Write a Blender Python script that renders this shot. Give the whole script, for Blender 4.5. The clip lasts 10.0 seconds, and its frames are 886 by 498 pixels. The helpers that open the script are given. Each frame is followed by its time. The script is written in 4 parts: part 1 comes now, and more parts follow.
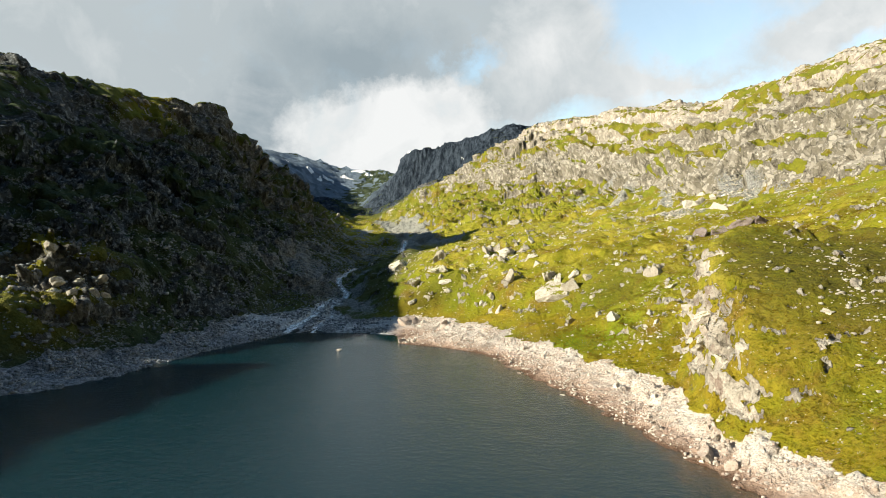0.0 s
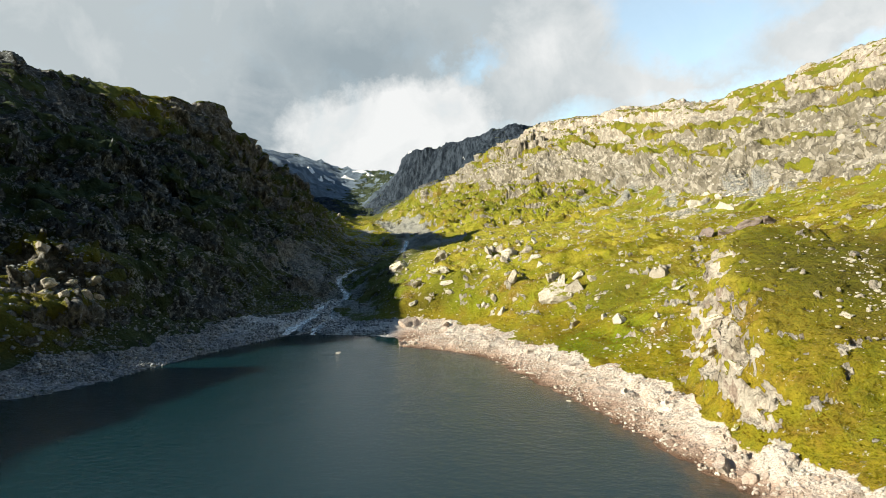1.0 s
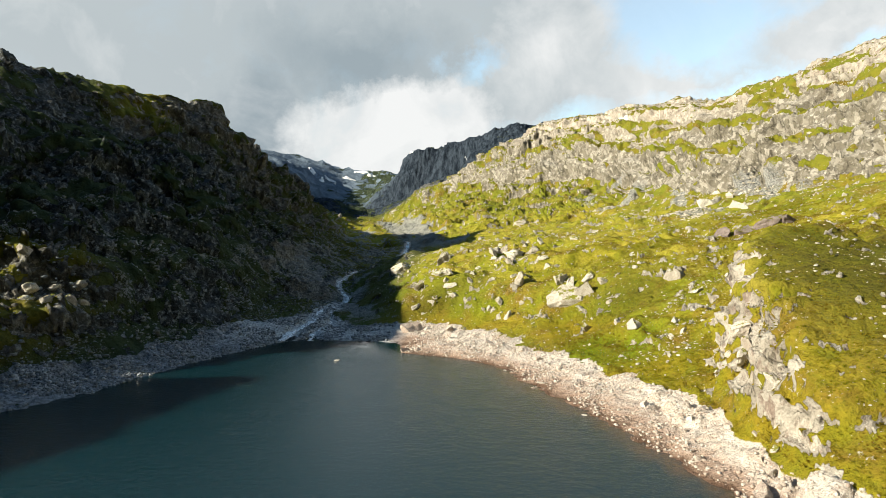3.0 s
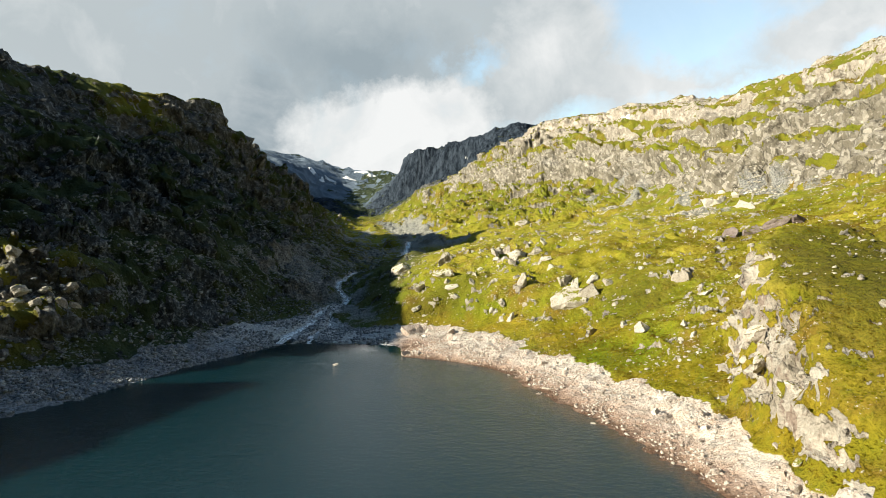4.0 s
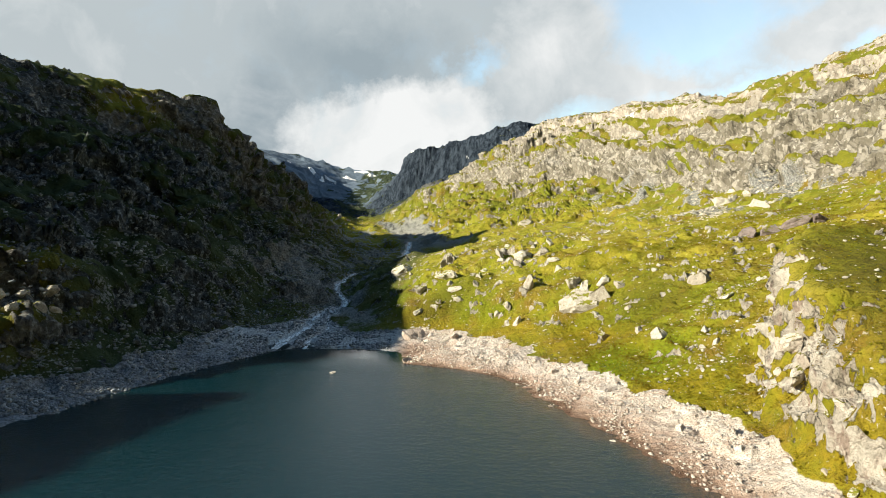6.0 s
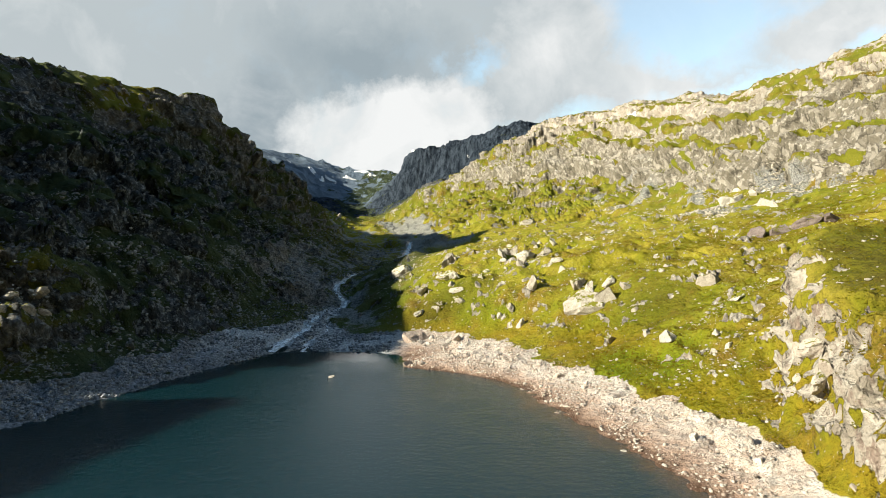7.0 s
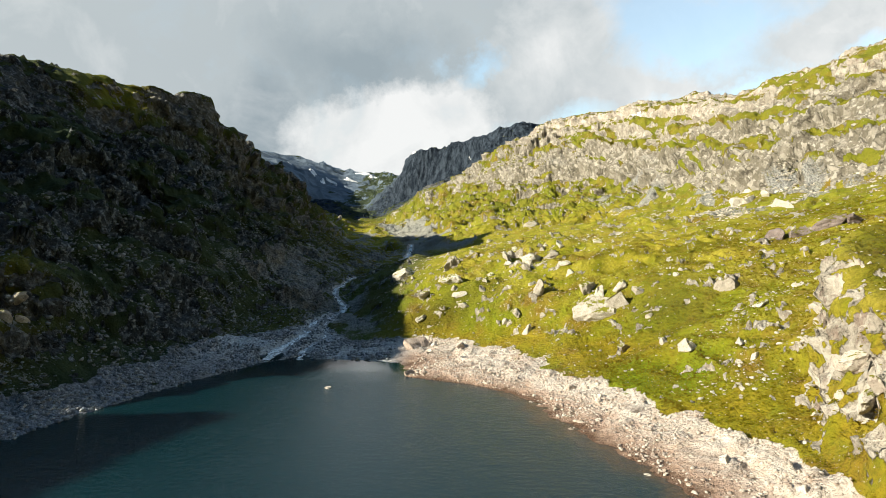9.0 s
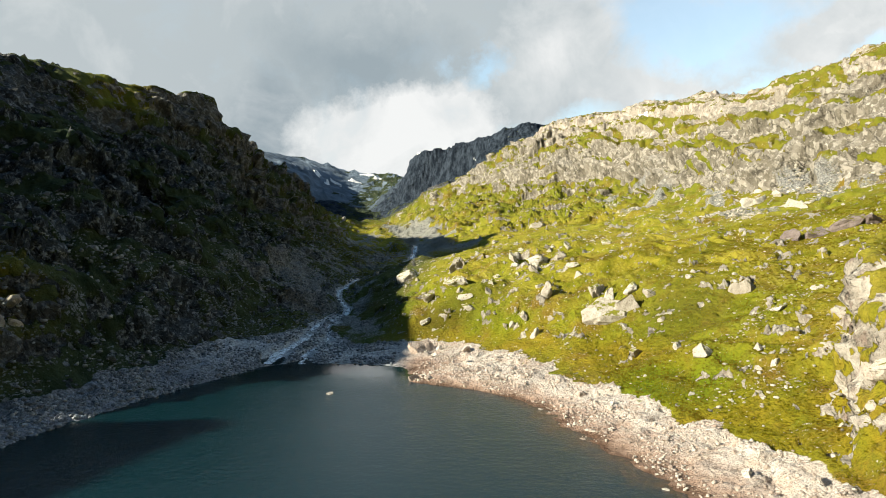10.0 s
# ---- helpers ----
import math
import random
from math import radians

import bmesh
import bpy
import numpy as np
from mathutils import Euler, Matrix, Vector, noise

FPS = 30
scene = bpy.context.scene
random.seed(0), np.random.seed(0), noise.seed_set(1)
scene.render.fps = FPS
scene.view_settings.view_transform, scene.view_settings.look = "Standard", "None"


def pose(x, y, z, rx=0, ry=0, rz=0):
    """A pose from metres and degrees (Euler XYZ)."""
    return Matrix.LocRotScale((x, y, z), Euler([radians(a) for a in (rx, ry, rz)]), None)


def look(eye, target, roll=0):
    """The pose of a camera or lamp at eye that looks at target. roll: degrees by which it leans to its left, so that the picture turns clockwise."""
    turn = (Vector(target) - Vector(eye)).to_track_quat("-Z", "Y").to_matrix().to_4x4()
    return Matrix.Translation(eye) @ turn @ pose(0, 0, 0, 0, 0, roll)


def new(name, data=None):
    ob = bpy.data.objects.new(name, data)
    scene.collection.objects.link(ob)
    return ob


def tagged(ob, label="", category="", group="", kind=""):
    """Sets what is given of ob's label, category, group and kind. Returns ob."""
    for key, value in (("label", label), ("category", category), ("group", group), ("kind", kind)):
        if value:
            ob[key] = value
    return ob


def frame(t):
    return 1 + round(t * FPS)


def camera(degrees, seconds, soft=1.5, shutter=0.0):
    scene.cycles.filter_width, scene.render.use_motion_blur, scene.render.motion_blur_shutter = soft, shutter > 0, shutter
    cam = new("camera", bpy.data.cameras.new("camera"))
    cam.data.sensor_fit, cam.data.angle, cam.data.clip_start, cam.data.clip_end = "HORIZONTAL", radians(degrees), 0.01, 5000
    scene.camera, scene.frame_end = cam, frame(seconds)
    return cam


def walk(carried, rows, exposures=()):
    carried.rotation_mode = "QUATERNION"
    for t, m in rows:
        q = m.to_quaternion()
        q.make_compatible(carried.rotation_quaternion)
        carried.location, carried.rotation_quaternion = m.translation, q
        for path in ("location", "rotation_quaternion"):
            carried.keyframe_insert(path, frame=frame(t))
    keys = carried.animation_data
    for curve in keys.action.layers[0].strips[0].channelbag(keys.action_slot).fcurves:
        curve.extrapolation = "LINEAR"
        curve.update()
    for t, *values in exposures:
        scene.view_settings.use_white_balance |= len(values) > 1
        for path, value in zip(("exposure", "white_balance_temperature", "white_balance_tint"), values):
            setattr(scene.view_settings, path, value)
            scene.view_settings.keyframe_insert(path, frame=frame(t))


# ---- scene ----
cam = camera(74.3, 10.0, 0.5)
PATH = [
    (0, (0.642, 0.455, 41.54), (0.544, 2.453, 41.535), 0.7),
    (0.5, (0.412, 3.234, 41.576), (0.312, 5.231, 41.572), 0.7),
    (1, (0.184, 6.054, 41.652), (0.082, 8.052, 41.648), 0.7),
    (1.5, (-0.095, 8.878, 41.73), (-0.198, 10.875, 41.726), 0.7),
    (2, (-0.454, 11.773, 41.796), (-0.558, 13.771, 41.792), 0.7),
    (2.5, (-0.84, 14.772, 41.865), (-0.946, 16.77, 41.863), 0.6),
    (4, (-2.094, 23.87, 42.335), (-2.203, 25.867, 42.333), 0.5),
    (4.5, (-2.506, 26.786, 42.391), (-2.615, 28.783, 42.39), 0.5),
    (5, (-2.943, 29.75, 42.416), (-3.053, 31.747, 42.415), 0.5),
    (5.5, (-3.465, 32.835, 42.449), (-3.575, 34.832, 42.448), 0.5),
    (7, (-4.809, 41.87, 42.717), (-4.92, 43.867, 42.715), 0.5),
    (7.5, (-5.24, 44.671, 42.755), (-5.352, 46.668, 42.755), 0.5),
    (8, (-5.626, 47.419, 42.778), (-5.739, 49.416, 42.78), 0.5),
    (8.5, (-5.906, 50.262, 42.829), (-6.021, 52.259, 42.832), 0.4),
    (9, (-6.206, 53.121, 42.858), (-6.321, 55.118, 42.864), 0.5),
    (9.5, (-6.555, 56.036, 42.901), (-6.673, 58.032, 42.909), 0.5),
    (10, (-6.93, 58.98, 42.931), (-7.06, 60.976, 42.941), 0.5),
]
walk(cam, [(t, look(eye, target, roll)) for t, eye, target, roll in PATH])


# ---- light ----
SUN_AZ = Vector((-0.92, -0.39, 0)).normalized()
SUN_EL = radians(22.5)
to_sun = Vector((SUN_AZ.x * math.cos(SUN_EL), SUN_AZ.y * math.cos(SUN_EL), math.sin(SUN_EL)))
sun = new("sun", bpy.data.lights.new("sun", "SUN"))
sun.data.energy, sun.data.angle, sun.data.color = 5.0, radians(0.6), (0.985, 0.92, 0.745)
sun.rotation_euler = to_sun.to_track_quat("Z", "Y").to_euler()
sun.location = (-300, -100, 300)
scene.view_settings.exposure = 1.15


class Nodes:
    """A small shorthand for building node trees."""

    def __init__(self, tree):
        self.t = tree
        tree.nodes.clear()

    def n(self, kind, **props):
        node = self.t.nodes.new(kind)
        for k, v in props.items():
            if k == "inputs":
                for key, val in v.items():
                    if isinstance(val, bpy.types.NodeSocket):
                        self.t.links.new(val, node.inputs[key])
                    else:
                        node.inputs[key].default_value = val
            elif k == "operation":
                node.operation = v
            elif k == "blend_type":
                node.blend_type = v
            elif k == "data_type":
                node.data_type = v
            elif k == "attribute_name":
                node.attribute_name = v
            elif k == "feature":
                node.feature = v
            elif k == "sky_type":
                node.sky_type = v
        return node

    def math(self, op, a, b=0.0, c=0.0):
        return self.n("ShaderNodeMath", operation=op, inputs={0: a, 1: b, 2: c}).outputs[0]

    def vec(self, op, a, b=(0, 0, 0)):
        return self.n("ShaderNodeVectorMath", operation=op, inputs={0: a, 1: b})

    def noise(self, vector, scale, detail=4.0, rough=0.55, distortion=0.0):
        return self.n("ShaderNodeTexNoise", inputs={"Vector": vector, "Scale": scale, "Detail": detail,
                                                     "Roughness": rough, "Distortion": distortion}).outputs["Fac"]

    def ramp(self, fac, lo, hi, a=0.0, b=1.0):
        return self.n("ShaderNodeMapRange", inputs={0: fac, 1: lo, 2: hi, 3: a, 4: b}).outputs[0]

    def mix(self, fac, a, b, blend="MIX"):
        m = self.n("ShaderNodeMix", data_type="RGBA", blend_type=blend)
        for key, val in ((0, fac), (6, a), (7, b)):
            if isinstance(val, bpy.types.NodeSocket):
                self.t.links.new(val, m.inputs[key])
            else:
                m.inputs[key].default_value = val if key == 0 or len(val) == 4 else (*val, 1)
        return m.outputs[2]

    def attr(self, name):
        return self.n("ShaderNodeAttribute", attribute_name=name).outputs["Fac"]


def material(name):
    m = bpy.data.materials.new(name)
    m.use_nodes = True
    return m, Nodes(m.node_tree)


def surface(k, colour, rough, height=None, bump=0.5, distance=0.3, spec=0.3, extra=None):
    inputs = {"Base Color": colour, "Roughness": rough, "Specular IOR Level": spec}
    if height is not None:
        inputs["Normal"] = k.n("ShaderNodeBump", inputs={"Strength": bump, "Distance": distance, "Height": height}).outputs[0]
    inputs.update(extra or {})
    b = k.n("ShaderNodeBsdfPrincipled", inputs=inputs)
    k.n("ShaderNodeOutputMaterial", inputs={"Surface": b.outputs[0]})


# sky: clear blue with broken cloud
world = bpy.data.worlds.new("sky")
scene.world = world
world.use_nodes = True
k = Nodes(world.node_tree)
way = k.n("ShaderNodeTexCoord").outputs["Generated"]
nishita = k.n("ShaderNodeTexSky", sky_type="NISHITA")
nishita.sun_disc, nishita.sun_elevation = False, SUN_EL
nishita.sun_rotation = math.atan2(SUN_AZ.x, SUN_AZ.y)
clear = k.mix(1.0, nishita.outputs[0], (0.29, 0.28, 0.24), "MULTIPLY")
sep = k.n("ShaderNodeSeparateXYZ", inputs={0: way})
wander = k.math("MULTIPLY", k.math("SUBTRACT", k.noise(way, 5.0, 9, 0.66), 0.5), 0.24)
wander2 = k.math("MULTIPLY", k.math("SUBTRACT", k.noise(k.vec("ADD", way, (3.1, 1.7, 0.4)).outputs[0], 6.0, 9, 0.66), 0.5), 0.18)
bearing = k.math("ADD", k.math("ARCTAN2", sep.outputs[0], sep.outputs[1]), wander)
height = k.math("ADD", k.math("ARCSINE", sep.outputs[2]), wander2)


def bank(u, v, ru, rv, edge=0.6, skew=0.0):
    """A soft-edged patch of sky: bearing, height and half sizes in radians."""
    lean = k.math("MULTIPLY", k.math("SUBTRACT", height, v), skew)
    a = k.math("POWER", k.math("DIVIDE", k.math("SUBTRACT", k.math("SUBTRACT", bearing, u), lean), ru), 2.0)
    b = k.math("POWER", k.math("DIVIDE", k.math("SUBTRACT", height, v), rv), 2.0)
    return k.ramp(k.math("SQRT", k.math("ADD", a, b)), 1.0, 1.0 - edge)


def most(*parts):
    out = parts[0]
    for p in parts[1:]:
        out = k.math("MAXIMUM", out, p)
    return out


puff = k.noise(way, 9.0, 8, 0.6, 0.4)
broad = k.noise(way, 2.4, 4, 0.5)
open_sky = most(bank(0.34, 0.35, 0.20, 0.10, 0.9), k.math("MULTIPLY", bank(0.0, 0.30, 0.055, 0.045, 0.9, 0.9), 0.75), k.math("MULTIPLY", bank(0.15, 0.20, 0.14, 0.05, 0.9), 0.6), bank(0.40, 0.24, 0.16, 0.05, 0.9), bank(0.70, 0.24, 0.22, 0.10, 0.8))
veil = most(bank(0.13, 0.33, 0.12, 0.14, 0.95, 0.4), bank(0.54, 0.315, 0.17, 0.045, 0.8, -1.2), k.math("MULTIPLY", bank(0.30, 0.275, 0.14, 0.05, 0.95), 0.6))
cover = k.math("SUBTRACT", k.math("ADD", 1.0, k.math("MULTIPLY", k.math("SUBTRACT", puff, 0.5), 0.8)), k.math("MULTIPLY", open_sky, 1.25))
cover = k.ramp(k.math("ADD", cover, k.math("MULTIPLY", veil, 0.75)), 0.15, 0.95, 0.24, 1.0)
glow = most(bank(-0.12, 0.175, 0.215, 0.12, 0.3), k.math("MULTIPLY", veil, 0.8), k.math("MULTIPLY", bank(-0.72, 0.42, 0.2, 0.12, 0.9), 0.35), k.ramp(bearing, 0.0, 0.3, 0.0, 0.7))
bright = k.ramp(k.math("ADD", glow, k.math("MULTIPLY", k.math("SUBTRACT", puff, 0.5), 1.7)), 0.05, 1.15)
shade = k.math("ADD", most(bank(-0.20, 0.31, 0.22, 0.09, 0.9), bank(-0.36, 0.20, 0.10, 0.14, 0.9)), k.math("MULTIPLY", k.math("SUBTRACT", broad, 0.5), 0.7))
grey = k.mix(k.ramp(shade, -0.1, 0.9), (0.455, 0.505, 0.525), (0.30, 0.36, 0.395))
cloud = k.mix(bright, grey, (0.79, 0.80, 0.795))
total = k.mix(cover, clear, cloud)
cool = (k.ramp(height, 0.4, 0.8, 1.0, 0.45), k.ramp(height, 0.4, 0.8, 1.0, 1.75))
# the unseen sky overhead and behind is dimmed to keep the shade dark
deep = k.math("MULTIPLY", k.ramp(height, 0.45, 0.85, 1.0, 0.42), k.ramp(sep.outputs[1], -0.5, 0.25, 0.14, 1.0))
total = k.mix(1.0, total, k.n("ShaderNodeCombineXYZ", inputs={0: k.math("MULTIPLY", deep, cool[0]), 1: deep, 2: k.math("MULTIPLY", deep, cool[1])}).outputs[0], "MULTIPLY")
back = k.n("ShaderNodeBackground", inputs={"Color": total, "Strength": 0.52})
k.n("ShaderNodeOutputWorld", inputs={"Surface": back.outputs[0]})

# ---- noise ----


def lattice(seed):
    a = np.random.RandomState(seed).rand(256, 256) * 2 * np.pi
    return np.cos(a), np.sin(a)


def perlin(x, y, seed=0):
    """Gradient noise, about -0.7 to 0.7."""
    gx, gy = lattice(seed)
    xi, yi = np.floor(x).astype(int), np.floor(y).astype(int)
    fx, fy = x - xi, y - yi
    u, v = fx * fx * fx * (fx * (fx * 6 - 15) + 10), fy * fy * fy * (fy * (fy * 6 - 15) + 10)

    def corner(i, j):
        a, b = (xi + i) & 255, (yi + j) & 255
        return gx[a, b] * (fx - i) + gy[a, b] * (fy - j)

    top = corner(0, 0) * (1 - u) + corner(1, 0) * u
    low = corner(0, 1) * (1 - u) + corner(1, 1) * u
    return top * (1 - v) + low * v


def fbm(x, y, octaves=4, seed=0, gain=0.5):
    out, amp = 0, 1.0
    for o in range(octaves):
        out = out + amp * perlin(x * 2 ** o + 17.3 * o, y * 2 ** o - 9.1 * o, seed + o)
        amp *= gain
    return out


def ridged(x, y, octaves=4, seed=0, gain=0.5):
    out, amp = 0, 1.0
    for o in range(octaves):
        out = out + amp * (1 - 2.4 * np.abs(perlin(x * 2 ** o + 5.7 * o, y * 2 ** o + 3.3 * o, seed + o)))
        amp *= gain
    return out / 2


def cells(x, y, seed=0):
    """Distance to the nearest and second nearest of scattered points, and a random value of the nearest."""
    r = np.random.RandomState(seed)
    jx, jy, val = r.rand(256, 256), r.rand(256, 256), r.rand(256, 256)
    xi, yi = np.floor(x).astype(int), np.floor(y).astype(int)
    d1, d2, best = np.full(x.shape, 9.0), np.full(x.shape, 9.0), np.zeros(x.shape)
    for i in (-1, 0, 1):
        for j in (-1, 0, 1):
            a, b = (xi + i) & 255, (yi + j) & 255
            d = np.hypot(xi + i + jx[a, b] - x, yi + j + jy[a, b] - y)
            near = d < d1
            d2 = np.where(near, d1, np.minimum(d2, d))
            best = np.where(near, val[a, b], best)
            d1 = np.where(near, d, d1)
    return d1, d2, best


def perlin3(x, y, z, seed=0):
    """Gradient noise in space, about -0.7 to 0.7."""
    r = np.random.RandomState(seed)
    g = r.normal(size=(512, 3))
    g = (g / np.linalg.norm(g, axis=1)[:, None]).astype(np.float32)
    perm = np.concatenate([r.permutation(512)] * 2)
    xi, yi, zi = (np.floor(v).astype(int) for v in (x, y, z))
    fx, fy, fz = x - xi, y - yi, z - zi
    u, v, w = (f * f * f * (f * (f * 6 - 15) + 10) for f in (fx, fy, fz))
    out = 0
    for i in (0, 1):
        a = perm[(xi + i) & 511]
        for j in (0, 1):
            b = perm[(a + yi + j) & 511]
            for m in (0, 1):
                h = perm[(b + zi + m) & 511]
                dot = g[h, 0] * (fx - i) + g[h, 1] * (fy - j) + g[h, 2] * (fz - m)
                out = out + dot * (u if i else 1 - u) * (v if j else 1 - v) * (w if m else 1 - w)
    return out


def fbm3(x, y, z, octaves=4, seed=0, gain=0.5):
    out, amp = 0, 1.0
    for o in range(octaves):
        out = out + amp * perlin3(x * 2 ** o + 7.3 * o, y * 2 ** o - 9.1 * o, z * 2 ** o + 3.7 * o, seed + o)
        amp *= gain
    return out


def cells3(x, y, z, seed=0):
    """Nearest and second nearest of scattered points in space, and a random value of the nearest."""
    r = np.random.RandomState(seed)
    perm, jit, val = np.concatenate([r.permutation(512)] * 2), r.rand(512, 3), r.rand(512)
    xi, yi, zi = (np.floor(v).astype(int) for v in (x, y, z))
    d1, d2, best = np.full(x.shape, 9.0), np.full(x.shape, 9.0), np.zeros(x.shape)
    for i in (-1, 0, 1):
        a = perm[(xi + i) & 511]
        for j in (-1, 0, 1):
            b = perm[(a + yi + j) & 511]
            for m in (-1, 0, 1):
                h = perm[(b + zi + m) & 511]
                d = np.sqrt((xi + i + jit[h, 0] - x) ** 2 + (yi + j + jit[h, 1] - y) ** 2 + (zi + m + jit[h, 2] - z) ** 2)
                near = d < d1
                d2 = np.where(near, d1, np.minimum(d2, d))
                best = np.where(near, val[h], best)
                d1 = np.where(near, d, d1)
    return d1, d2, best


def smooth(v, lo, hi):
    t = np.clip((v - lo) / (hi - lo), 0, 1)
    return t * t * (3 - 2 * t)


# ---- the land's plan: lines along the valley, rows of (y, x, z) ----
LINES = {
    "left_back": [(-800, -1500, 60), (100, -1300, 100), (400, -1100, 160), (900, -1200, 190), (1600, -1500, 300), (2300, -1700, 400)],
    "left_crest": [(-800, -380, 96), (0, -330, 110), (60, -322, 110), (95, -316, 106), (108, -313, 87), (147, -311, 87), (164, -310, 118), (180, -310, 126), (207, -310, 128), (251, -312, 133), (330, -318, 146),
                   (385, -322, 169), (410, -300, 166), (426, -278, 160), (470, -234, 156), (509, -222, 161), (516, -220, 147), (527, -213, 135), (545, -204, 132), (600, -262, 150),
                   (660, -285, 140), (730, -310, 130), (900, -430, 150), (1250, -570, 205), (1650, -700, 300), (2100, -800, 400), (2300, -900, 425)],
    "left_brow": [(-800, -340, 36), (0, -300, 38), (100, -275, 46), (188, -255, 59), (217, -252, 84), (253, -248, 95), (300, -244, 108), (370, -250, 118), (396, -250, 129), (418, -247, 140), (440, -242, 150),
                  (470, -226, 151), (509, -214, 149), (527, -206, 129), (545, -199, 127), (600, -222, 128), (730, -270, 116), (900, -380, 138), (1250, -510, 190), (1650, -630, 282), (2300, -750, 412)],
    "left_face": [(-800, -300, 30), (0, -270, 32), (130, -235, 36), (200, -225, 49), (270, -205, 74), (352, -196, 88), (437, -181, 84), (500, -186, 104),
                  (538, -190, 120), (575, -186, 116), (620, -180, 100), (730, -226, 92), (900, -330, 130), (1250, -440, 200), (1650, -560, 260), (2100, -600, 330), (2300, -600, 370)],
    "left_foot": [(-800, -240, 18), (0, -215, 20), (150, -168, 22), (190, -152, 18), (224, -143, 28), (280, -138, 30), (352, -146, 42), (437, -138, 48), (520, -130, 52),
                  (650, -158, 68), (730, -195, 80), (900, -250, 95), (1250, -350, 130), (1650, -500, 180), (2100, -520, 285), (2300, -520, 358)],
    "left_green": [(-800, -200, 5), (0, -178, 5), (172, -143, 5), (187, -136, 5), (213, -122, 5), (278, -118, 5), (323, -109, 6), (368, -101, 12),
                   (435, -104, 29), (520, -96, 38), (650, -135, 50), (900, -212, 78), (1250, -310, 122), (1420, -370, 158), (1650, -440, 168), (2100, -450, 262), (2300, -450, 348)],
    "left_shore": [(-800, -185, 0), (0, -160, 0), (100, -140, 0), (152, -126, 0), (160, -118, 0), (176, -110, 0), (211, -104, 0), (247, -96, 0),
                   (275, -90, 0.4), (300, -91, 2), (340, -91, 6), (375, -88, 10), (435, -92, 25), (520, -84, 35), (650, -118, 47), (900, -188, 75),
                   (1250, -275, 114), (1420, -325, 150), (1650, -400, 160), (2100, -410, 258), (2300, -410, 345)],
    "right_shore": [(-800, 90, 0), (0, 58, 0), (60, 53, 0), (117, 45, 0), (145, 37, 0), (174, 26, 0), (201, 14.5, 0), (224, 8.5, 0), (240, -6, 0),
                    (252, -30, 0), (275, -31, 0.4), (300, -40, 2), (340, -62, 6), (375, -77, 10), (435, -80, 25), (520, -54, 35), (650, -90, 47),
                    (900, -160, 75), (1250, -245, 110), (1420, -295, 140), (1650, -360, 155), (2100, -370, 258), (2300, -370, 343)],
    "right_green": [(-800, 110, 5), (0, 78, 5), (60, 72, 5), (96, 66, 5), (107, 62, 5), (129, 57, 5), (163, 54.5, 5), (194, 46, 5), (225, 32.5, 5),
                    (270, 13, 5), (300, -8, 5), (315, -30, 6), (340, -52, 9), (375, -68, 14), (435, -70, 29), (520, -42, 38), (650, -72, 50),
                    (975, -150, 82), (1250, -228, 112), (1420, -280, 138), (1650, -340, 156), (2100, -340, 262), (2300, -340, 340)],
    "right_slope": [(-800, 190, 40), (0, 130, 38), (100, 122, 37), (180, 112, 36), (230, 98, 34), (266, 80, 33), (300, 42, 29), (340, -8, 27),
                    (375, -38, 29), (420, -40, 37), (470, -6, 41), (520, 16, 49), (650, -12, 64), (850, -70, 92), (975, -80, 108), (1090, -142, 116), (1250, -190, 128), (1400, -252, 127),
                    (1650, -310, 160), (2100, -310, 268), (2300, -310, 335)],
    "right_bench": [(-800, 260, 80), (0, 200, 78), (200, 195, 75), (300, 190, 74), (359, 184, 76), (442, 190, 84), (490, 166, 86), (600, 150, 100),
                    (724, 138, 124), (850, 45, 132), (975, -42, 134), (1090, -98, 150), (1250, -70, 165), (1400, -230, 150), (1650, -280, 190), (2100, -250, 275), (2300, -250, 335)],
    "right_cliff": [(-800, 285, 92), (0, 222, 88), (200, 218, 86), (300, 208, 84), (380, 203, 87), (442, 197, 91), (490, 175, 93), (600, 158, 108),
                    (724, 144, 133), (850, 76, 164), (975, -12, 164), (1090, -45, 166), (1250, -20, 215), (1400, -205, 180), (1650, -230, 220), (2100, -200, 290), (2300, -200, 335)],
    "right_brow": [(-800, 310, 130), (0, 245, 120), (200, 240, 118), (300, 228, 112), (380, 221, 112), (442, 212, 114), (490, 190, 116), (600, 172, 134),
                   (724, 158, 160), (850, 110, 185), (975, 12, 190), (1090, 30, 205), (1250, 12, 268), (1400, -150, 262), (1650, -160, 290), (2100, -150, 310), (2300, -150, 335)],
    "right_crest": [(-800, 430, 190), (0, 380, 185), (300, 372, 192), (518, 354, 217), (634, 280, 200), (793, 252, 234), (975, 160, 248), (1090, 170, 252), (1250, 75, 296),
                    (1400, 5, 270), (1650, 20, 300), (2300, 50, 330)],
    "right_back": [(-800, 1500, 150), (500, 1300, 190), (1000, 1200, 240), (1600, 1200, 280), (2300, 1300, 300)],
}
CRAG = {"left_back": 0.5, "left_crest": 0.35, "left_brow": 0.5, "left_face": 0.9, "left_foot": 0.55, "left_green": 0.3, "left_shore": 0.1, "bed": 0.0, "right_shore": 0.1,
        "right_green": 0.12, "right_slope": 0.15, "right_bench": 0.4, "right_cliff": 0.8, "right_brow": 0.8, "right_crest": 0.45, "right_back": 0.5}


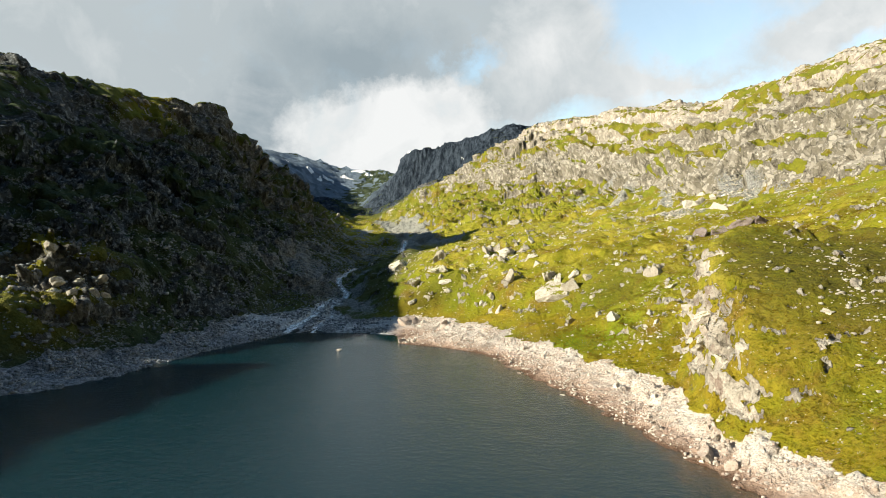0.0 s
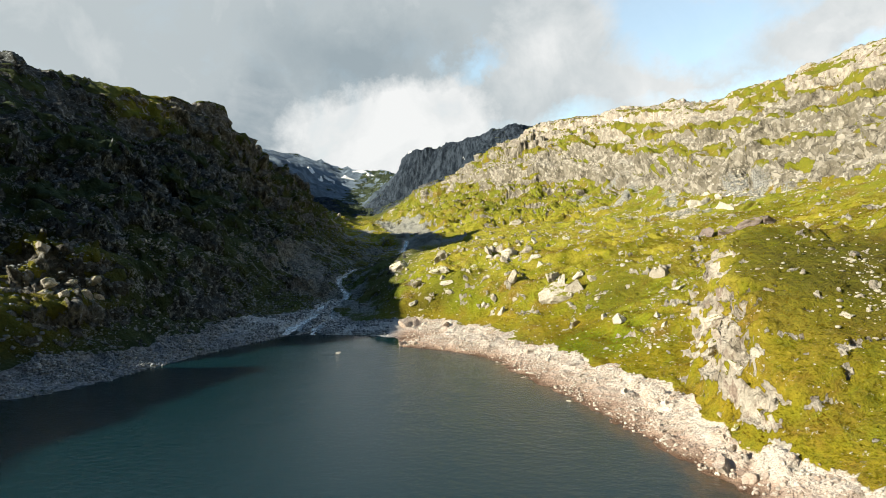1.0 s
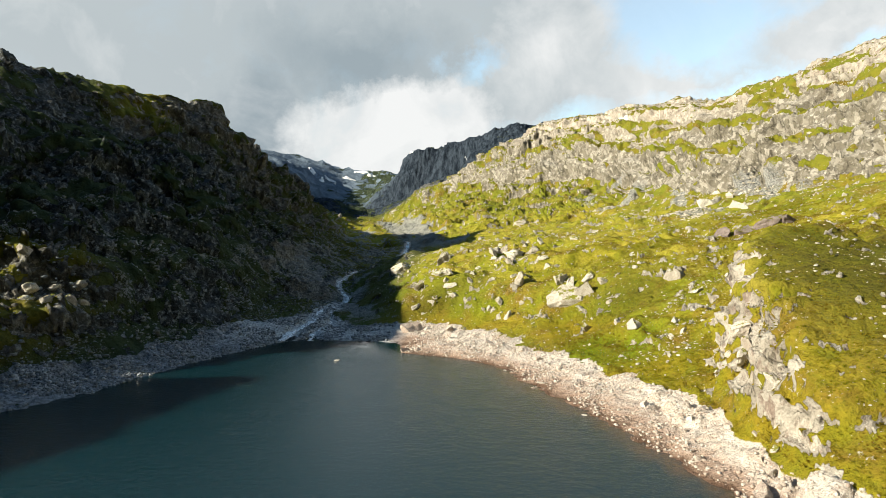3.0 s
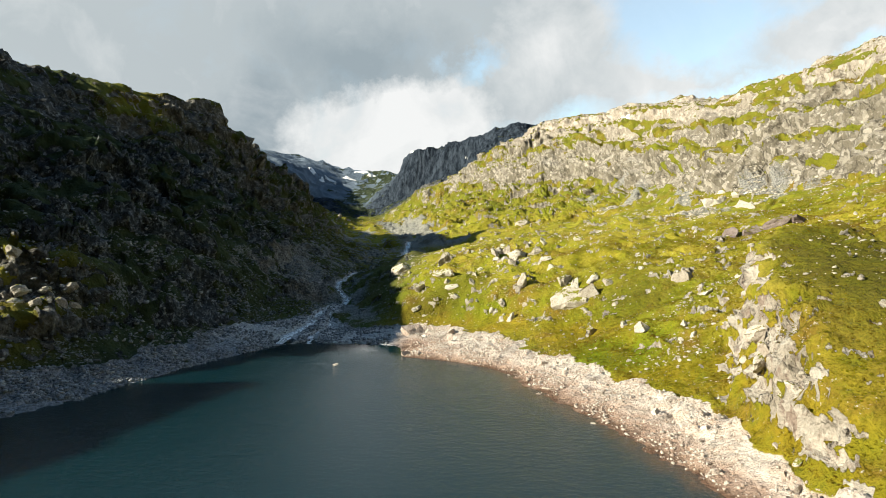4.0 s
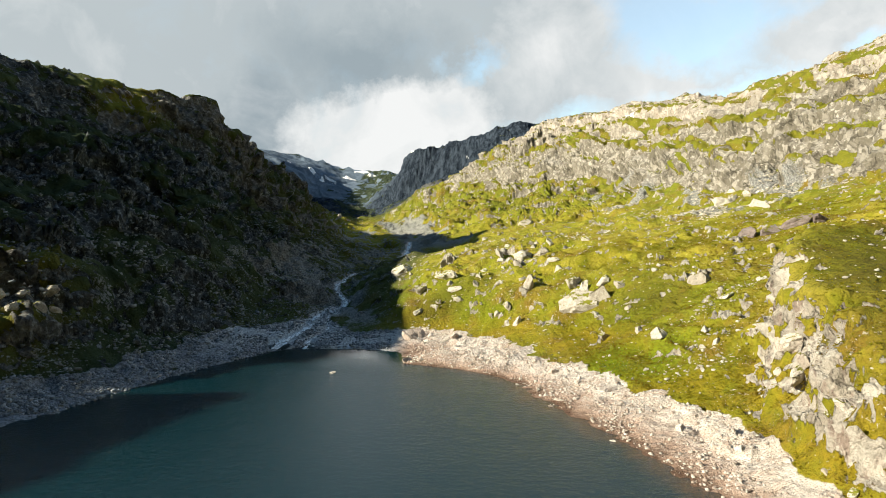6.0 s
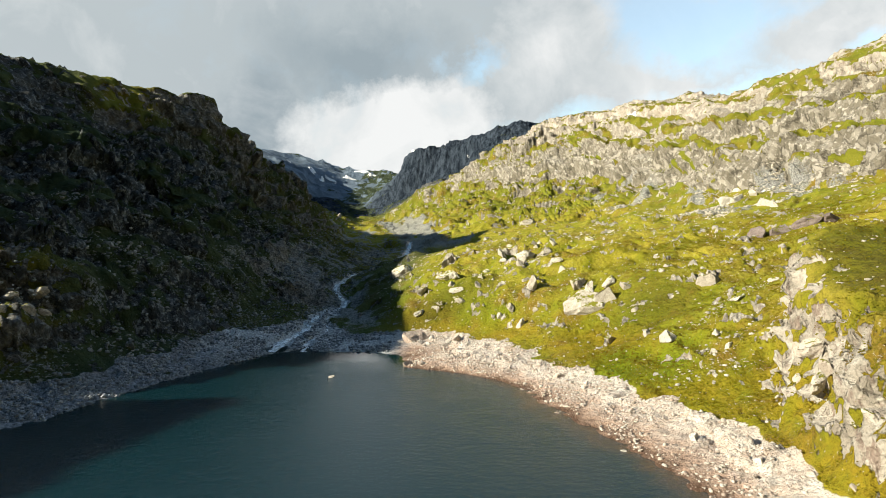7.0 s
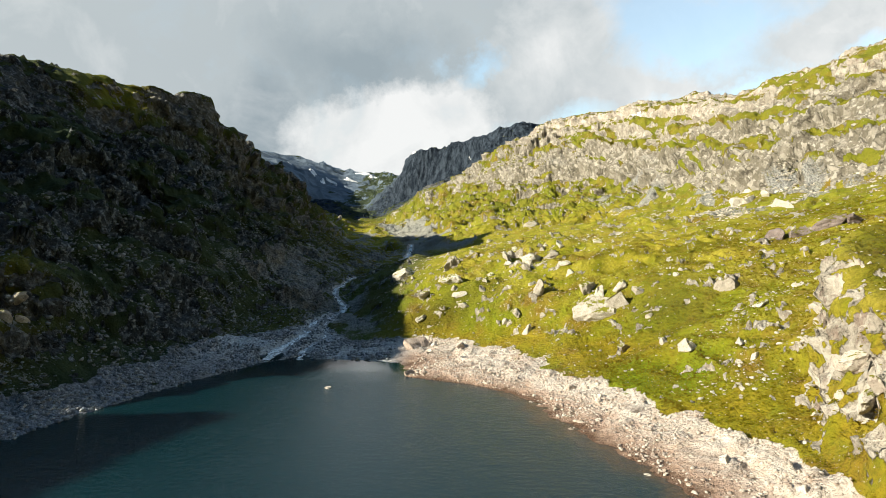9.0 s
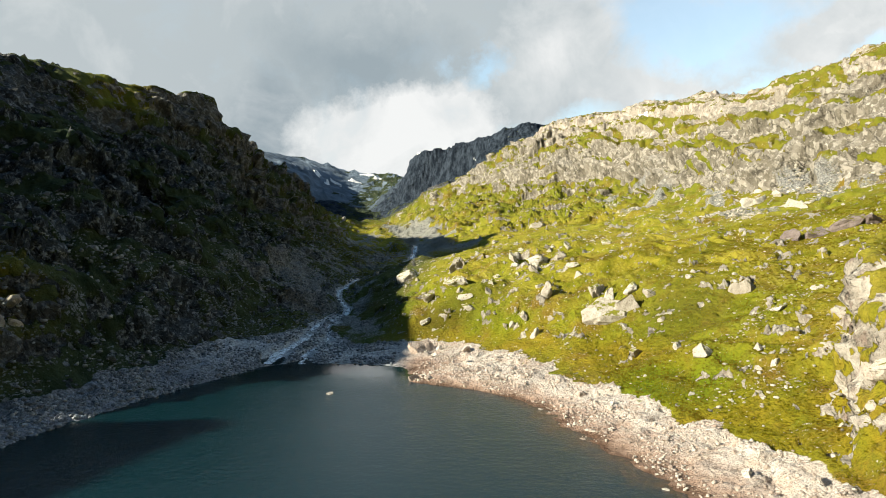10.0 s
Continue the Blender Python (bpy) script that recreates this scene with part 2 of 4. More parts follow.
TURFY = {"left_back": 0.3, "left_crest": 0.12, "left_brow": 0.05, "left_face": -0.02, "left_foot": 0.16, "left_green": 0.16, "left_shore": 0.8, "bed": 0.8,
         "right_shore": 0.8, "right_green": 0.95, "right_slope": 0.88, "right_bench": 0.46, "right_cliff": -0.05, "right_brow": 0.26, "right_crest": 0.06, "right_back": 0.2}


def slopes(x, z):
    """Monotone slopes at the knots; x and z of shape (knots, rows)."""
    h = np.diff(x, axis=0)
    d = np.diff(z, axis=0) / h
    m = np.zeros_like(z)
    m[0], m[-1] = d[0], d[-1]
    same = d[:-1] * d[1:] > 0
    w1, w2 = 2 * h[1:] + h[:-1], h[1:] + 2 * h[:-1]
    a, b = np.where(same, d[:-1], 1), np.where(same, d[1:], 1)
    m[1:-1] = np.where(same, (w1 + w2) / (w1 / a + w2 / b), 0)
    return m


def hermite(x, xs, zs, m):
    """xs, zs, m: (knots, rows, 1); x: (rows, columns)."""
    out = np.where(x < xs[0], zs[0], zs[-1])
    for i in range(len(xs) - 1):
        h = xs[i + 1] - xs[i]
        t = (x - xs[i]) / h
        inside = (t >= 0) & (t < 1)
        v = ((1 + 2 * t) * (1 - t) ** 2 * zs[i] + t * (1 - t) ** 2 * h * m[i] + t * t * (3 - 2 * t) * zs[i + 1] + t * t * (t - 1) * h * m[i + 1])
        out = np.where(inside, v, out)
    return out


def along(rows, y):
    """x and z of one line of the plan at each y."""
    r = np.array(rows, float)
    ys = r[:, 0][:, None, None]
    out = []
    for c in (1, 2):
        v = r[:, c][:, None]
        m = slopes(r[:, 0][:, None], v)
        out.append(hermite(np.asarray(y, float)[None, :], ys, v[:, :, None], m[:, :, None])[0])
    return out


NAMES = list(LINES)


def plan(y):
    """Knots across the valley at each y: x, z, cragginess and turf, of shape (knots, rows)."""
    xs, zs, cs, ts = [], [], [], []
    for name in NAMES:
        x, z = along(LINES[name], y)
        xs.append(x), zs.append(z), cs.append(np.full_like(x, CRAG[name])), ts.append(np.full_like(x, TURFY[name]))
        if name == "left_shore":
            rx, rz = along(LINES["right_shore"], y)
            bed = np.where(y < 255, -7.0, np.where(y < 282, -7 + 7.2 * smooth(y, 255, 282), (z + rz) / 2 - 0.5 - 0.8 * smooth(y, 282, 330)))
            xs.append((x + rx) / 2), zs.append(bed), cs.append(np.zeros_like(x)), ts.append(np.full_like(x, TURFY["bed"]))
    xs, zs, cs, ts = np.array(xs), np.array(zs), np.array(cs), np.array(ts)
    for i in range(1, len(xs)):
        xs[i] = np.maximum(xs[i], xs[i - 1] + 1.5)
    return xs, zs, cs, ts


def terrace(z, step, k):
    h = z / step
    i = np.floor(h)
    f = h - i
    return step * (i + f ** k / (f ** k + (1 - f) ** k))


def bump(x, y, cx, cy, rx, ry, turn=0.0, power=2.0):
    c, s = math.cos(radians(turn)), math.sin(radians(turn))
    u, v = ((x - cx) * c + (y - cy) * s) / rx, (-(x - cx) * s + (y - cy) * c) / ry
    return np.exp(-(u * u + v * v) ** (power / 2))


def land(x, y):
    """Height and cragginess of the ground; x (rows, columns), y (rows,), one row for each y."""
    xs, zs, cs, ts = plan(y)
    m = slopes(xs, zs)
    Y = np.repeat(y[:, None], x.shape[1], 1)
    wx = x + 2.5 * fbm(x / 40, Y / 40, 3, 11)
    z = hermite(wx, xs[:, :, None], zs[:, :, None], m[:, :, None])
    crag = hermite(wx, xs[:, :, None], cs[:, :, None], np.zeros_like(cs)[:, :, None])
    turfy = hermite(wx, xs[:, :, None], ts[:, :, None], np.zeros_like(cs)[:, :, None])
    # the rocky spur above the right shore and the mound on the left shore
    edge = np.interp(Y, [100, 140, 168, 201, 212, 235], [58, 59, 65, 78, 88, 104])
    spur_y = smooth(Y, 105, 162) * (1 - smooth(Y, 207, 228))
    spur = smooth(x - edge + 3.5 * fbm(x / 9, Y / 9, 3, 15), -7, 7) * spur_y
    z = z + 20.5 * spur * np.exp(-((np.maximum(x - edge - 6, 0)) / 36) ** 2)
    rib = np.exp(-((x - edge) / 10) ** 2) * spur_y
    mound = bump(x, Y, -151, 216, 17, 18, 0, 3.2) * smooth(-(x + 134) + 2 * fbm(x / 8, Y / 8, 2, 17), -4, 5)
    z = z + 7 * mound + 3 * bump(x, Y, -153, 196, 13, 14, 0, 3)
    crag = np.clip(crag + 0.35 * mound + 0.5 * rib, 0, 1.2)
    up = smooth(z, 4, 14)
    far = smooth(Y, 500, 1100)
    # folds and swells
    right = smooth(x - 0.1 * Y, -40, 20)
    z = z + up * (2.2 + 4.0 * crag + 5 * far) * fbm(x / 48, Y / 48, 4, 21)
    z = z + up * crag * (5 + 16 * far) * (ridged(x / 80, Y / 80, 4, 31) - 0.35)
    z = z + up * right * np.clip(1 - 1.6 * crag, 0, 1) * (1 - far) * 2.4 * fbm(x / 24, Y / 24, 3, 23)
    # gullies down the left face
    z = z - up * (1 - right) * crag * 8.0 * (ridged((x * 0.35 + 0.2 * Y) / 20, Y / 17 + x / 90, 3, 35) - 0.3)
    # rock steps in broken patches
    dip = along(LINES["right_cliff"], y)[1][:, None]
    jitter = 22 * fbm(x / 85, Y / 85, 4, 41) + 0.12 * Y + 0.10 * x
    strata = 9 * fbm(x / 85, Y / 85, 4, 42) + 9 - dip
    lump = 6 * fbm(x / 22, Y / 22, 3, 44)
    w1 = up * smooth(crag + (2.2 - 1.0 * right) * fbm(x / 60, Y / 60, 3, 51), 0.45, 1.0)
    w2 = up * smooth(crag + 2.2 * fbm(x / 26, Y / 26, 3, 53), 0.5, 1.0)
    east = smooth(x - 0.1 * Y, 0, 60) * smooth(z, 60, 85)
    for wide, jit in ((1 - east, jitter), (east, strata)):
        z = z + wide * 0.85 * w1 * (terrace(z + jit, 21.0, 3.5) - jit - z)
    for wide, jit in ((1 - east, 1.7 * jitter + lump), (east, 1.7 * strata + lump)):
        z = z + wide * 0.65 * w2 * (terrace(z + jit, 8.0, 3.0) - jit - z)
    ledge = bump(x, Y, -227, 427, 8, 20, 32, 2.4) + 0.6 * bump(x, Y, -258, 408, 7, 18, 32, 2.4)
    z = z + 3 * ledge - 3 * bump(x, Y, -244, 426, 7, 20, 32, 2.4)
    rough = bump(x, Y, -8, 345, 46, 52, 0, 3)
    nose = smooth(Y, 480, 640) * (1 - smooth(z, 130, 170)) * smooth(z, 52, 68) * smooth(x + 75 + 0.22 * (Y - 435), 28, 50)
    z = z + up * rough * (3.6 * fbm(x / 13, Y / 13, 3, 55) + 1.2) + nose * 2.5 * fbm(x / 30, Y / 30, 4, 57)
    return z, crag + 0.5 * nose, turfy + 0.35 * mound + 0.4 * ledge - 0.52 * rough - 0.38 * nose - 0.12 * bump(x, Y, 60, 300, 30, 30)


def axis(stops):
    """Grid lines from (from, step) stops; the last stop ends it."""
    out = []
    for (a, s), (b, _) in zip(stops, stops[1:]):
        out.append(np.linspace(a, b, max(2, round((b - a) / s)), endpoint=False))
    return np.concatenate(out + [np.array([stops[-1][0]])])


gx = axis([(-1500, 60), (-700, 20), (-420, 5), (-340, 2), (-240, 1), (42, 0.5), (112, 1), (300, 1.6), (400, 5), (500, 20), (700, 60), (1500, 60)])
gy = axis([(-800, 60), (-100, 20), (60, 2.5), (95, 0.6), (232, 1), (480, 1.25), (680, 2), (1080, 5), (1650, 10), (2300, 14)])
GX = np.repeat(gx[None, :], len(gy), 0)
GY = np.repeat(gy[:, None], len(gx), 1)
GZ, CRAGGY, TURF = land(GX, gy)
# where bare rock shows: steep ground, broken by turf
steep0 = np.hypot(np.gradient(GZ, gx, axis=1), np.gradient(GZ, gy, axis=0))
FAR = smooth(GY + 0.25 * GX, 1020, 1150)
TURF = TURF + 0.08 * smooth(GY, 280, 330) * (1 - smooth(GY, 600, 680)) * smooth(GX + 0.06 * np.maximum(GY - 435, 0), -185, -150) * (1 - smooth(GX + 0.06 * np.maximum(GY - 435, 0), -112, -92))
turf = 0.75 * fbm3(GX / 9, GY / 9, GZ / 6, 4, 61, 0.65) + 1.1 * fbm3(GX / 40, GY / 40, GZ / 18, 3, 65)
turf = turf + 0.8 * smooth(GX, 20, 80) * smooth(GZ, 75, 100) * fbm3(GX / 75, GY / 75, GZ / 22, 3, 63)
heights = smooth(GX, 0, 60) * smooth(GZ, 70, 95)
crest_rock = smooth(GX, 0, 60) * smooth(GZ - np.interp(GY, [300, 518, 634, 793, 975], [196, 217, 200, 234, 248]), -62, -15) * (1 - FAR)
rock = smooth((0.40 + 0.55 * heights) * np.tanh(1.2 * (steep0 - 0.95)) + (1 - 0.35 * heights) * turf + 0.55 * crest_rock + 0.9 * FAR - TURF, -0.12, 0.22)
rib = np.exp(-((GX - np.interp(GY, [100, 140, 168, 201, 212, 235], [58, 59, 65, 78, 88, 104])) / np.interp(GY, [120, 150, 175], [2.6, 4.0, 5.5])) ** 2) * smooth(GY, 112, 125) * (1 - smooth(GY, 216, 228))
# the stream's bed
STREAM = [(-72, 640, 3), (-66, 560, 3.5), (-60, 500, 12), (-63, 470, 14), (-76, 452, 2.6), (-88, 441, 2), (-90, 421, 2), (-93, 401, 2.2), (-81, 389, 2.2),
          (-82, 381, 2.6), (-88, 350, 3.2), (-89, 342, 3.2), (-86, 317, 3.6), (-90, 295, 4.5), (-87, 274, 6)]
BRANCH = [(-85, 352, 1.2), (-79, 336, 1.5), (-76, 312, 1.6), (-79, 296, 2), (-74, 276, 3)]


def stream_line(rows, step=1.5):
    """Evenly spaced x, y and width along a winding line."""
    r = np.array(rows, float)
    run = np.concatenate([[0], np.cumsum(np.hypot(*np.diff(r[:, :2], axis=0).T))])
    q = np.arange(0, run[-1], step)
    ker = np.hanning(9) / np.hanning(9).sum()
    x, y, w = (np.interp(q, run, r[:, i]) for i in range(3))
    pad = lambda v: np.convolve(np.pad(v, 4, mode="edge"), ker, "valid")
    return pad(x) + 2.0 * perlin(q / 7, q * 0, 7), pad(y), pad(w) * (1 + 0.5 * perlin(q / 5, q * 0 + 0.5, 9))


gully = np.zeros_like(GZ)
for rows in (STREAM, BRANCH):
    lx, ly, lw = stream_line(rows, 3.0)
    for px, py, w in zip(lx, ly, lw):
        i0, i1 = np.searchsorted(gx, (px - 3 * w, px + 3 * w))
        j0, j1 = np.searchsorted(gy, (py - 3 * w, py + 3 * w))
        d = np.hypot(GX[j0:j1, i0:i1] - px, GY[j0:j1, i0:i1] - py)
        gully[j0:j1, i0:i1] = np.maximum(gully[j0:j1, i0:i1], 1 - smooth(d, 0.4 * w, 1.3 * w))
GZ = GZ - 1.3 * gully
rock = rock * (1 - gully)
wob1, wob2 = fbm(GX / 9, GY / 9, 2, 71), fbm(GX / 9, GY / 9, 2, 72)
knobs = fbm3(GX / 7, GY / 7, GZ / 5, 4, 67, 0.6)
rock = np.maximum(rock, smooth(0.72 * rib + 1.35 * knobs, 0.46, 0.54))
rock = np.maximum(rock, smooth(0.6 * bump(GX, GY, -155, 214, 17, 19, 0, 3) + 1.3 * knobs, 0.72, 0.9))
high = smooth(GZ, 3, 8)
# jointed rock: blocks, cracks and ribs pushed out along the slope's normal
bz = GZ + 0.25 * GX + 0.15 * GY
d1, d2, cv = cells3(GX / 8 + wob1, GY / 8 + wob2, bz / 6, 73)
c1, c2, cw = cells3(GX / 3.2 + wob1, GY / 3.2 + wob2, bz / 2.4, 75)
crack = 1 - smooth(d2 - d1, 0.0, 0.14)
relief = 3.0 * (cv - 0.5) * (1 - crack) - 1.3 * crack + 1.3 * (cw - 0.5) * smooth(c2 - c1, 0, 0.15) + 3.0 * fbm3(GX / 12, GY / 12, bz / 8, 4, 81, 0.6)
buttress = CRAGGY * 14 * fbm3(GX / 34, GY / 34, GZ / 24, 5, 87, 0.6)
# finer blocks and upright flutes on the knoll's rocky rib
b1, b2, bw = cells3(GX / 2.0 + 0.5 * wob1, GY / 2.0 + 0.5 * wob2, GZ / 3.2, 77)
relief = relief + smooth(rib, 0.1, 0.5) * (2.0 * (bw - 0.5) * smooth(b2 - b1, 0.0, 0.1) - 0.7 * (1 - smooth(b2 - b1, 0.0, 0.12)) + 0.9 * fbm3(GX / 1.3, GY / 1.3, GZ / 7, 2, 79))
# slanting ribs on the shaded face, running down the valley
sa, sb, sc = 0.75 * GX + 0.66 * GY, 0.30 * GX - 0.34 * GY - 0.9 * GZ, -0.6 * GX + 0.68 * GY - 0.45 * GZ
west = (1 - smooth(GX, -150, -100)) * smooth(CRAGGY, 0.25, 0.6)
relief = relief + west * (7.0 * fbm3(sa / 22, sb / 11, sc / 60, 4, 131, 0.6) - 2.2 * (1 - smooth(np.abs(fbm3(sa / 16, sb / 9, sc / 70, 2, 135)), 0.0, 0.07)))
push = (rock * high * relief + high * smooth(CRAGGY, 0.3, 0.7) * buttress) * (1 - FAR) + FAR * rock * 12 * fbm3(GX / 70, GY / 70, GZ / 50, 5, 85, 0.6)
dzx, dzy = np.gradient(GZ, gx, axis=1), np.gradient(GZ, gy, axis=0)
for _ in range(2):
    dzx[1:-1, 1:-1] = (dzx[:-2, 1:-1] + dzx[2:, 1:-1] + dzx[1:-1, :-2] + dzx[1:-1, 2:]) / 4
    dzy[1:-1, 1:-1] = (dzy[:-2, 1:-1] + dzy[2:, 1:-1] + dzy[1:-1, :-2] + dzy[1:-1, 2:]) / 4
size = np.sqrt(1 + dzx ** 2 + dzy ** 2)
GZ = GZ + push / size
PX, PY = GX - push * dzx / size, GY - push * dzy / size
# the bleached strip between the water and the turf
shore = (1 - smooth(GZ + 2.2 * fbm(GX / 15, GY / 15, 4, 101), 4.3, 5.1)) * (1 - smooth(GY, 300, 326)) * (GX < 90)
bed = smooth(GY, 280, 300) * (1 - smooth(GY, 368, 392)) * (1 - smooth(np.abs(GX + 84 - 6 * fbm(GX / 14, GY / 14, 3, 107)) + 14 * smooth(GY, 312, 345), 12, 26))
shore = np.maximum(shore, bed)
e1, e2, ev = cells(GX / 2.8, GY / 2.8, 91)
f1, f2, fv = cells(GX / 6.5 + wob1, GY / 6.5 + wob2, 93)
GZ = GZ + shore * smooth(GZ, -1, 0.8) * (0.7 * (ev - 0.5) * smooth(e2 - e1, 0, 0.2) + 2.3 * (fv - 0.45) * smooth(f2 - f1, 0, 0.12) * smooth(GZ, 0.5, 3) + 0.5 * fbm(GX / 5, GY / 5, 3, 103))
shore = np.maximum(shore, smooth(gully, 0.1, 0.5))
GZ = GZ + (1 - shore) * (1 - rock) * (0.7 * fbm(GX / 7, GY / 7, 3, 111) + 0.35 * fbm(GX / 2.6, GY / 2.6, 2, 113))
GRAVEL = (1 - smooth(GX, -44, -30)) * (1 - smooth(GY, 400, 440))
# brown heath; on the knoll its dark tone also paints the side turned from the sun
HEATH_SHADE = np.clip(bump(GX, GY, 106, 158, 40, 60, 15, 4) * smooth(GX - np.interp(GY, [100, 140, 168, 201, 212, 235], [58, 59, 65, 78, 88, 104]), 1, 10) + 0.8 * bump(GX, GY, -22, 325, 22, 14, 0, 3) + 0.7 * bump(GX, GY, 62, 262, 14, 20, 0, 3), 0, 1)
# where shade is painted on the left hillside, thinned at sunlit mound and ledge
SHADE_MASK = (1 - smooth(GX - 0.15 * np.maximum(GY - 330, 0), -62, -36)) * smooth(GY, 60, 120) * (1 - smooth(GY + 1.2 * (GX + 160), 560, 800))
SHADE_MASK = SHADE_MASK * (1 - 0.3 * smooth(GY, 255, 300) * np.exp(-((GX + 72 + 0.12 * np.maximum(GY - 435, 0)) / 42) ** 2))
SHADE_MASK = SHADE_MASK * (0.97 - 0.15 * smooth(GZ, 105, 145) - 0.55 * bump(GX, GY, -158, 206, 24, 30, 0, 3)) * (1 - 0.9 * bump(GX, GY, -246, 430, 22, 26, 0, 3)) * (1 - (0.12 + 0.26 * rock) * smooth(GY, 420, 520))

# scree: fans below the cliffs and over the valley floor
def between(a, b):
    """How far across from one line of the plan to another."""
    xa, xb = along(LINES[a], gy)[0][:, None], along(LINES[b], gy)[0][:, None]
    return (GX - xa) / (xb - xa)


fans = fbm(GX / 26, GY / 60, 4, 141)
w = between("right_green", "right_slope")
SCREE = smooth(w, -0.5, 0.0) * (1 - smooth(w + 0.9 * fans, 0.35, 0.75)) * smooth(GY, 520, 600) * (1 - smooth(GY, 960, 1080))
w = between("left_foot", "right_shore")
SCREE = np.maximum(SCREE, smooth(w, -0.3, 0.3) * (1 - smooth(w, 1.0, 1.3)) * smooth(GY, 285, 360) * (1 - smooth(GY, 760, 900)) * smooth(fans + 0.7 * fbm(GX / 9, GY / 9, 3, 143), -0.25, 0.35))
w = between("right_slope", "right_bench")
TALUS = smooth(w, 0.62, 0.8) * (1 - smooth(w, 1.02, 1.12)) * smooth(GY, 320, 380) * (1 - smooth(GY, 620, 720)) * smooth(fbm(GX / 30, GY / 30, 3, 145), 0.02, 0.16)
SCREE = np.maximum(SCREE, 0.9 * TALUS) * (1 - FAR)

BARE = np.clip(1.2 * rib + 0.55 * smooth(GX + 0.5 * np.maximum(GY - 340, 0), -50, -20) * (1 - smooth(CRAGGY, 0.5, 0.75)) * (1 - FAR) + 0.7 * smooth(GX, 0, 60) * smooth(GZ - np.interp(GY, [300, 518, 634, 793, 975], [196, 217, 200, 234, 248]), -70, -25) * (1 - FAR), 0, 1)


def ground_at(x, y):
    """Height of the finished ground at points."""
    x, y = np.atleast_1d(np.asarray(x, float)), np.atleast_1d(np.asarray(y, float))
    i = np.clip(np.searchsorted(gx, x) - 1, 0, len(gx) - 2)
    j = np.clip(np.searchsorted(gy, y) - 1, 0, len(gy) - 2)
    u, v = (x - gx[i]) / (gx[i + 1] - gx[i]), (y - gy[j]) / (gy[j + 1] - gy[j])
    return (GZ[j, i] * (1 - u) + GZ[j, i + 1] * u) * (1 - v) + (GZ[j + 1, i] * (1 - u) + GZ[j + 1, i + 1] * u) * v


def sheet(name, X, Y, Z, masks):
    """A grid mesh with masks as point attributes."""
    rows, cols = X.shape
    me = bpy.data.meshes.new(name)
    idx = np.arange(rows * cols).reshape(rows, cols)
    quads = np.stack([idx[:-1, :-1], idx[:-1, 1:], idx[1:, 1:], idx[1:, :-1]], -1).reshape(-1, 4)
    me.vertices.add(rows * cols)
    me.vertices.foreach_set("co", np.stack([X, Y, Z], -1).astype(np.float32).ravel())
    me.loops.add(quads.size)
    me.loops.foreach_set("vertex_index", quads.astype(np.int32).ravel())
    me.polygons.add(len(quads))
    me.polygons.foreach_set("loop_start", np.arange(0, quads.size, 4, dtype=np.int32))
    me.polygons.foreach_set("use_smooth", np.ones(len(quads), bool))
    for key, values in masks.items():
        me.attributes.new(key, "FLOAT", "POINT").data.foreach_set("value", values.astype(np.float32).ravel())
    me.update(calc_edges=True)
    return new(name, me)


# ---- materials ----
mat_ground, k = material("mountain_ground")
pos = k.n("ShaderNodeNewGeometry").outputs["Position"]
n_big, n_mid, n_fine = k.noise(pos, 0.022, 5), k.noise(pos, 0.13, 6, 0.6), k.noise(pos, 0.9, 6, 0.7)
n_patch = k.noise(k.vec("ADD", pos, (91.0, 37.0, 5.0)).outputs[0], 0.06, 6, 0.65)
up_face = k.n("ShaderNodeSeparateXYZ", inputs={0: k.n("ShaderNodeNewGeometry").outputs["Normal"]}).outputs[2]
grass = k.mix(k.ramp(n_big, 0.40, 0.60), (0.150, 0.190, 0.007), (0.265, 0.200, 0.014))
alt = k.n("ShaderNodeSeparateXYZ", inputs={0: pos}).outputs[2]
dry = k.math("MULTIPLY", k.ramp(alt, 10.0, 34.0, 0.0, 0.75), k.ramp(alt, 60.0, 95.0, 1.0, 0.25))
grass = k.mix(dry, grass, k.mix(k.ramp(n_mid, 0.4, 0.6), (0.37, 0.315, 0.045), (0.27, 0.255, 0.016)))
grass = k.mix(k.ramp(alt, 60.0, 100.0, 0.0, 0.75), grass, (0.165, 0.165, 0.020))
grass = k.mix(k.ramp(n_patch, 0.50, 0.66, 0.0, 0.85), grass, (0.19, 0.112, 0.020))
grass = k.mix(k.ramp(n_mid, 0.52, 0.70, 0.0, 0.6), grass, (0.15, 0.175, 0.011))
# heath brown, dark enough to carry the knoll's shaded side too
grass = k.mix(k.math("MULTIPLY", k.attr("heath"), k.ramp(n_mid, 0.3, 0.6, 1.0, 0.7)), grass, k.mix(n_fine, (0.068, 0.054, 0.006), (0.042, 0.041, 0.005)))
grass = k.mix(k.ramp(n_fine, 0.47, 0.68, 0.0, 0.5), grass, (0.085, 0.098, 0.009))
stone = k.mix(k.ramp(n_mid, 0.38, 0.62), (0.27, 0.245, 0.205), (0.49, 0.455, 0.385))
stone = k.mix(k.ramp(n_patch, 0.50, 0.62, 0.0, 0.7), stone, (0.22, 0.188, 0.142))
stone = k.mix(k.ramp(n_fine, 0.50, 0.62, 0.0, 0.8), stone, (0.13, 0.115, 0.095))
streak = k.noise(k.vec("MULTIPLY", pos, (0.7, 0.7, 0.09)).outputs[0], 0.8, 5, 0.6)
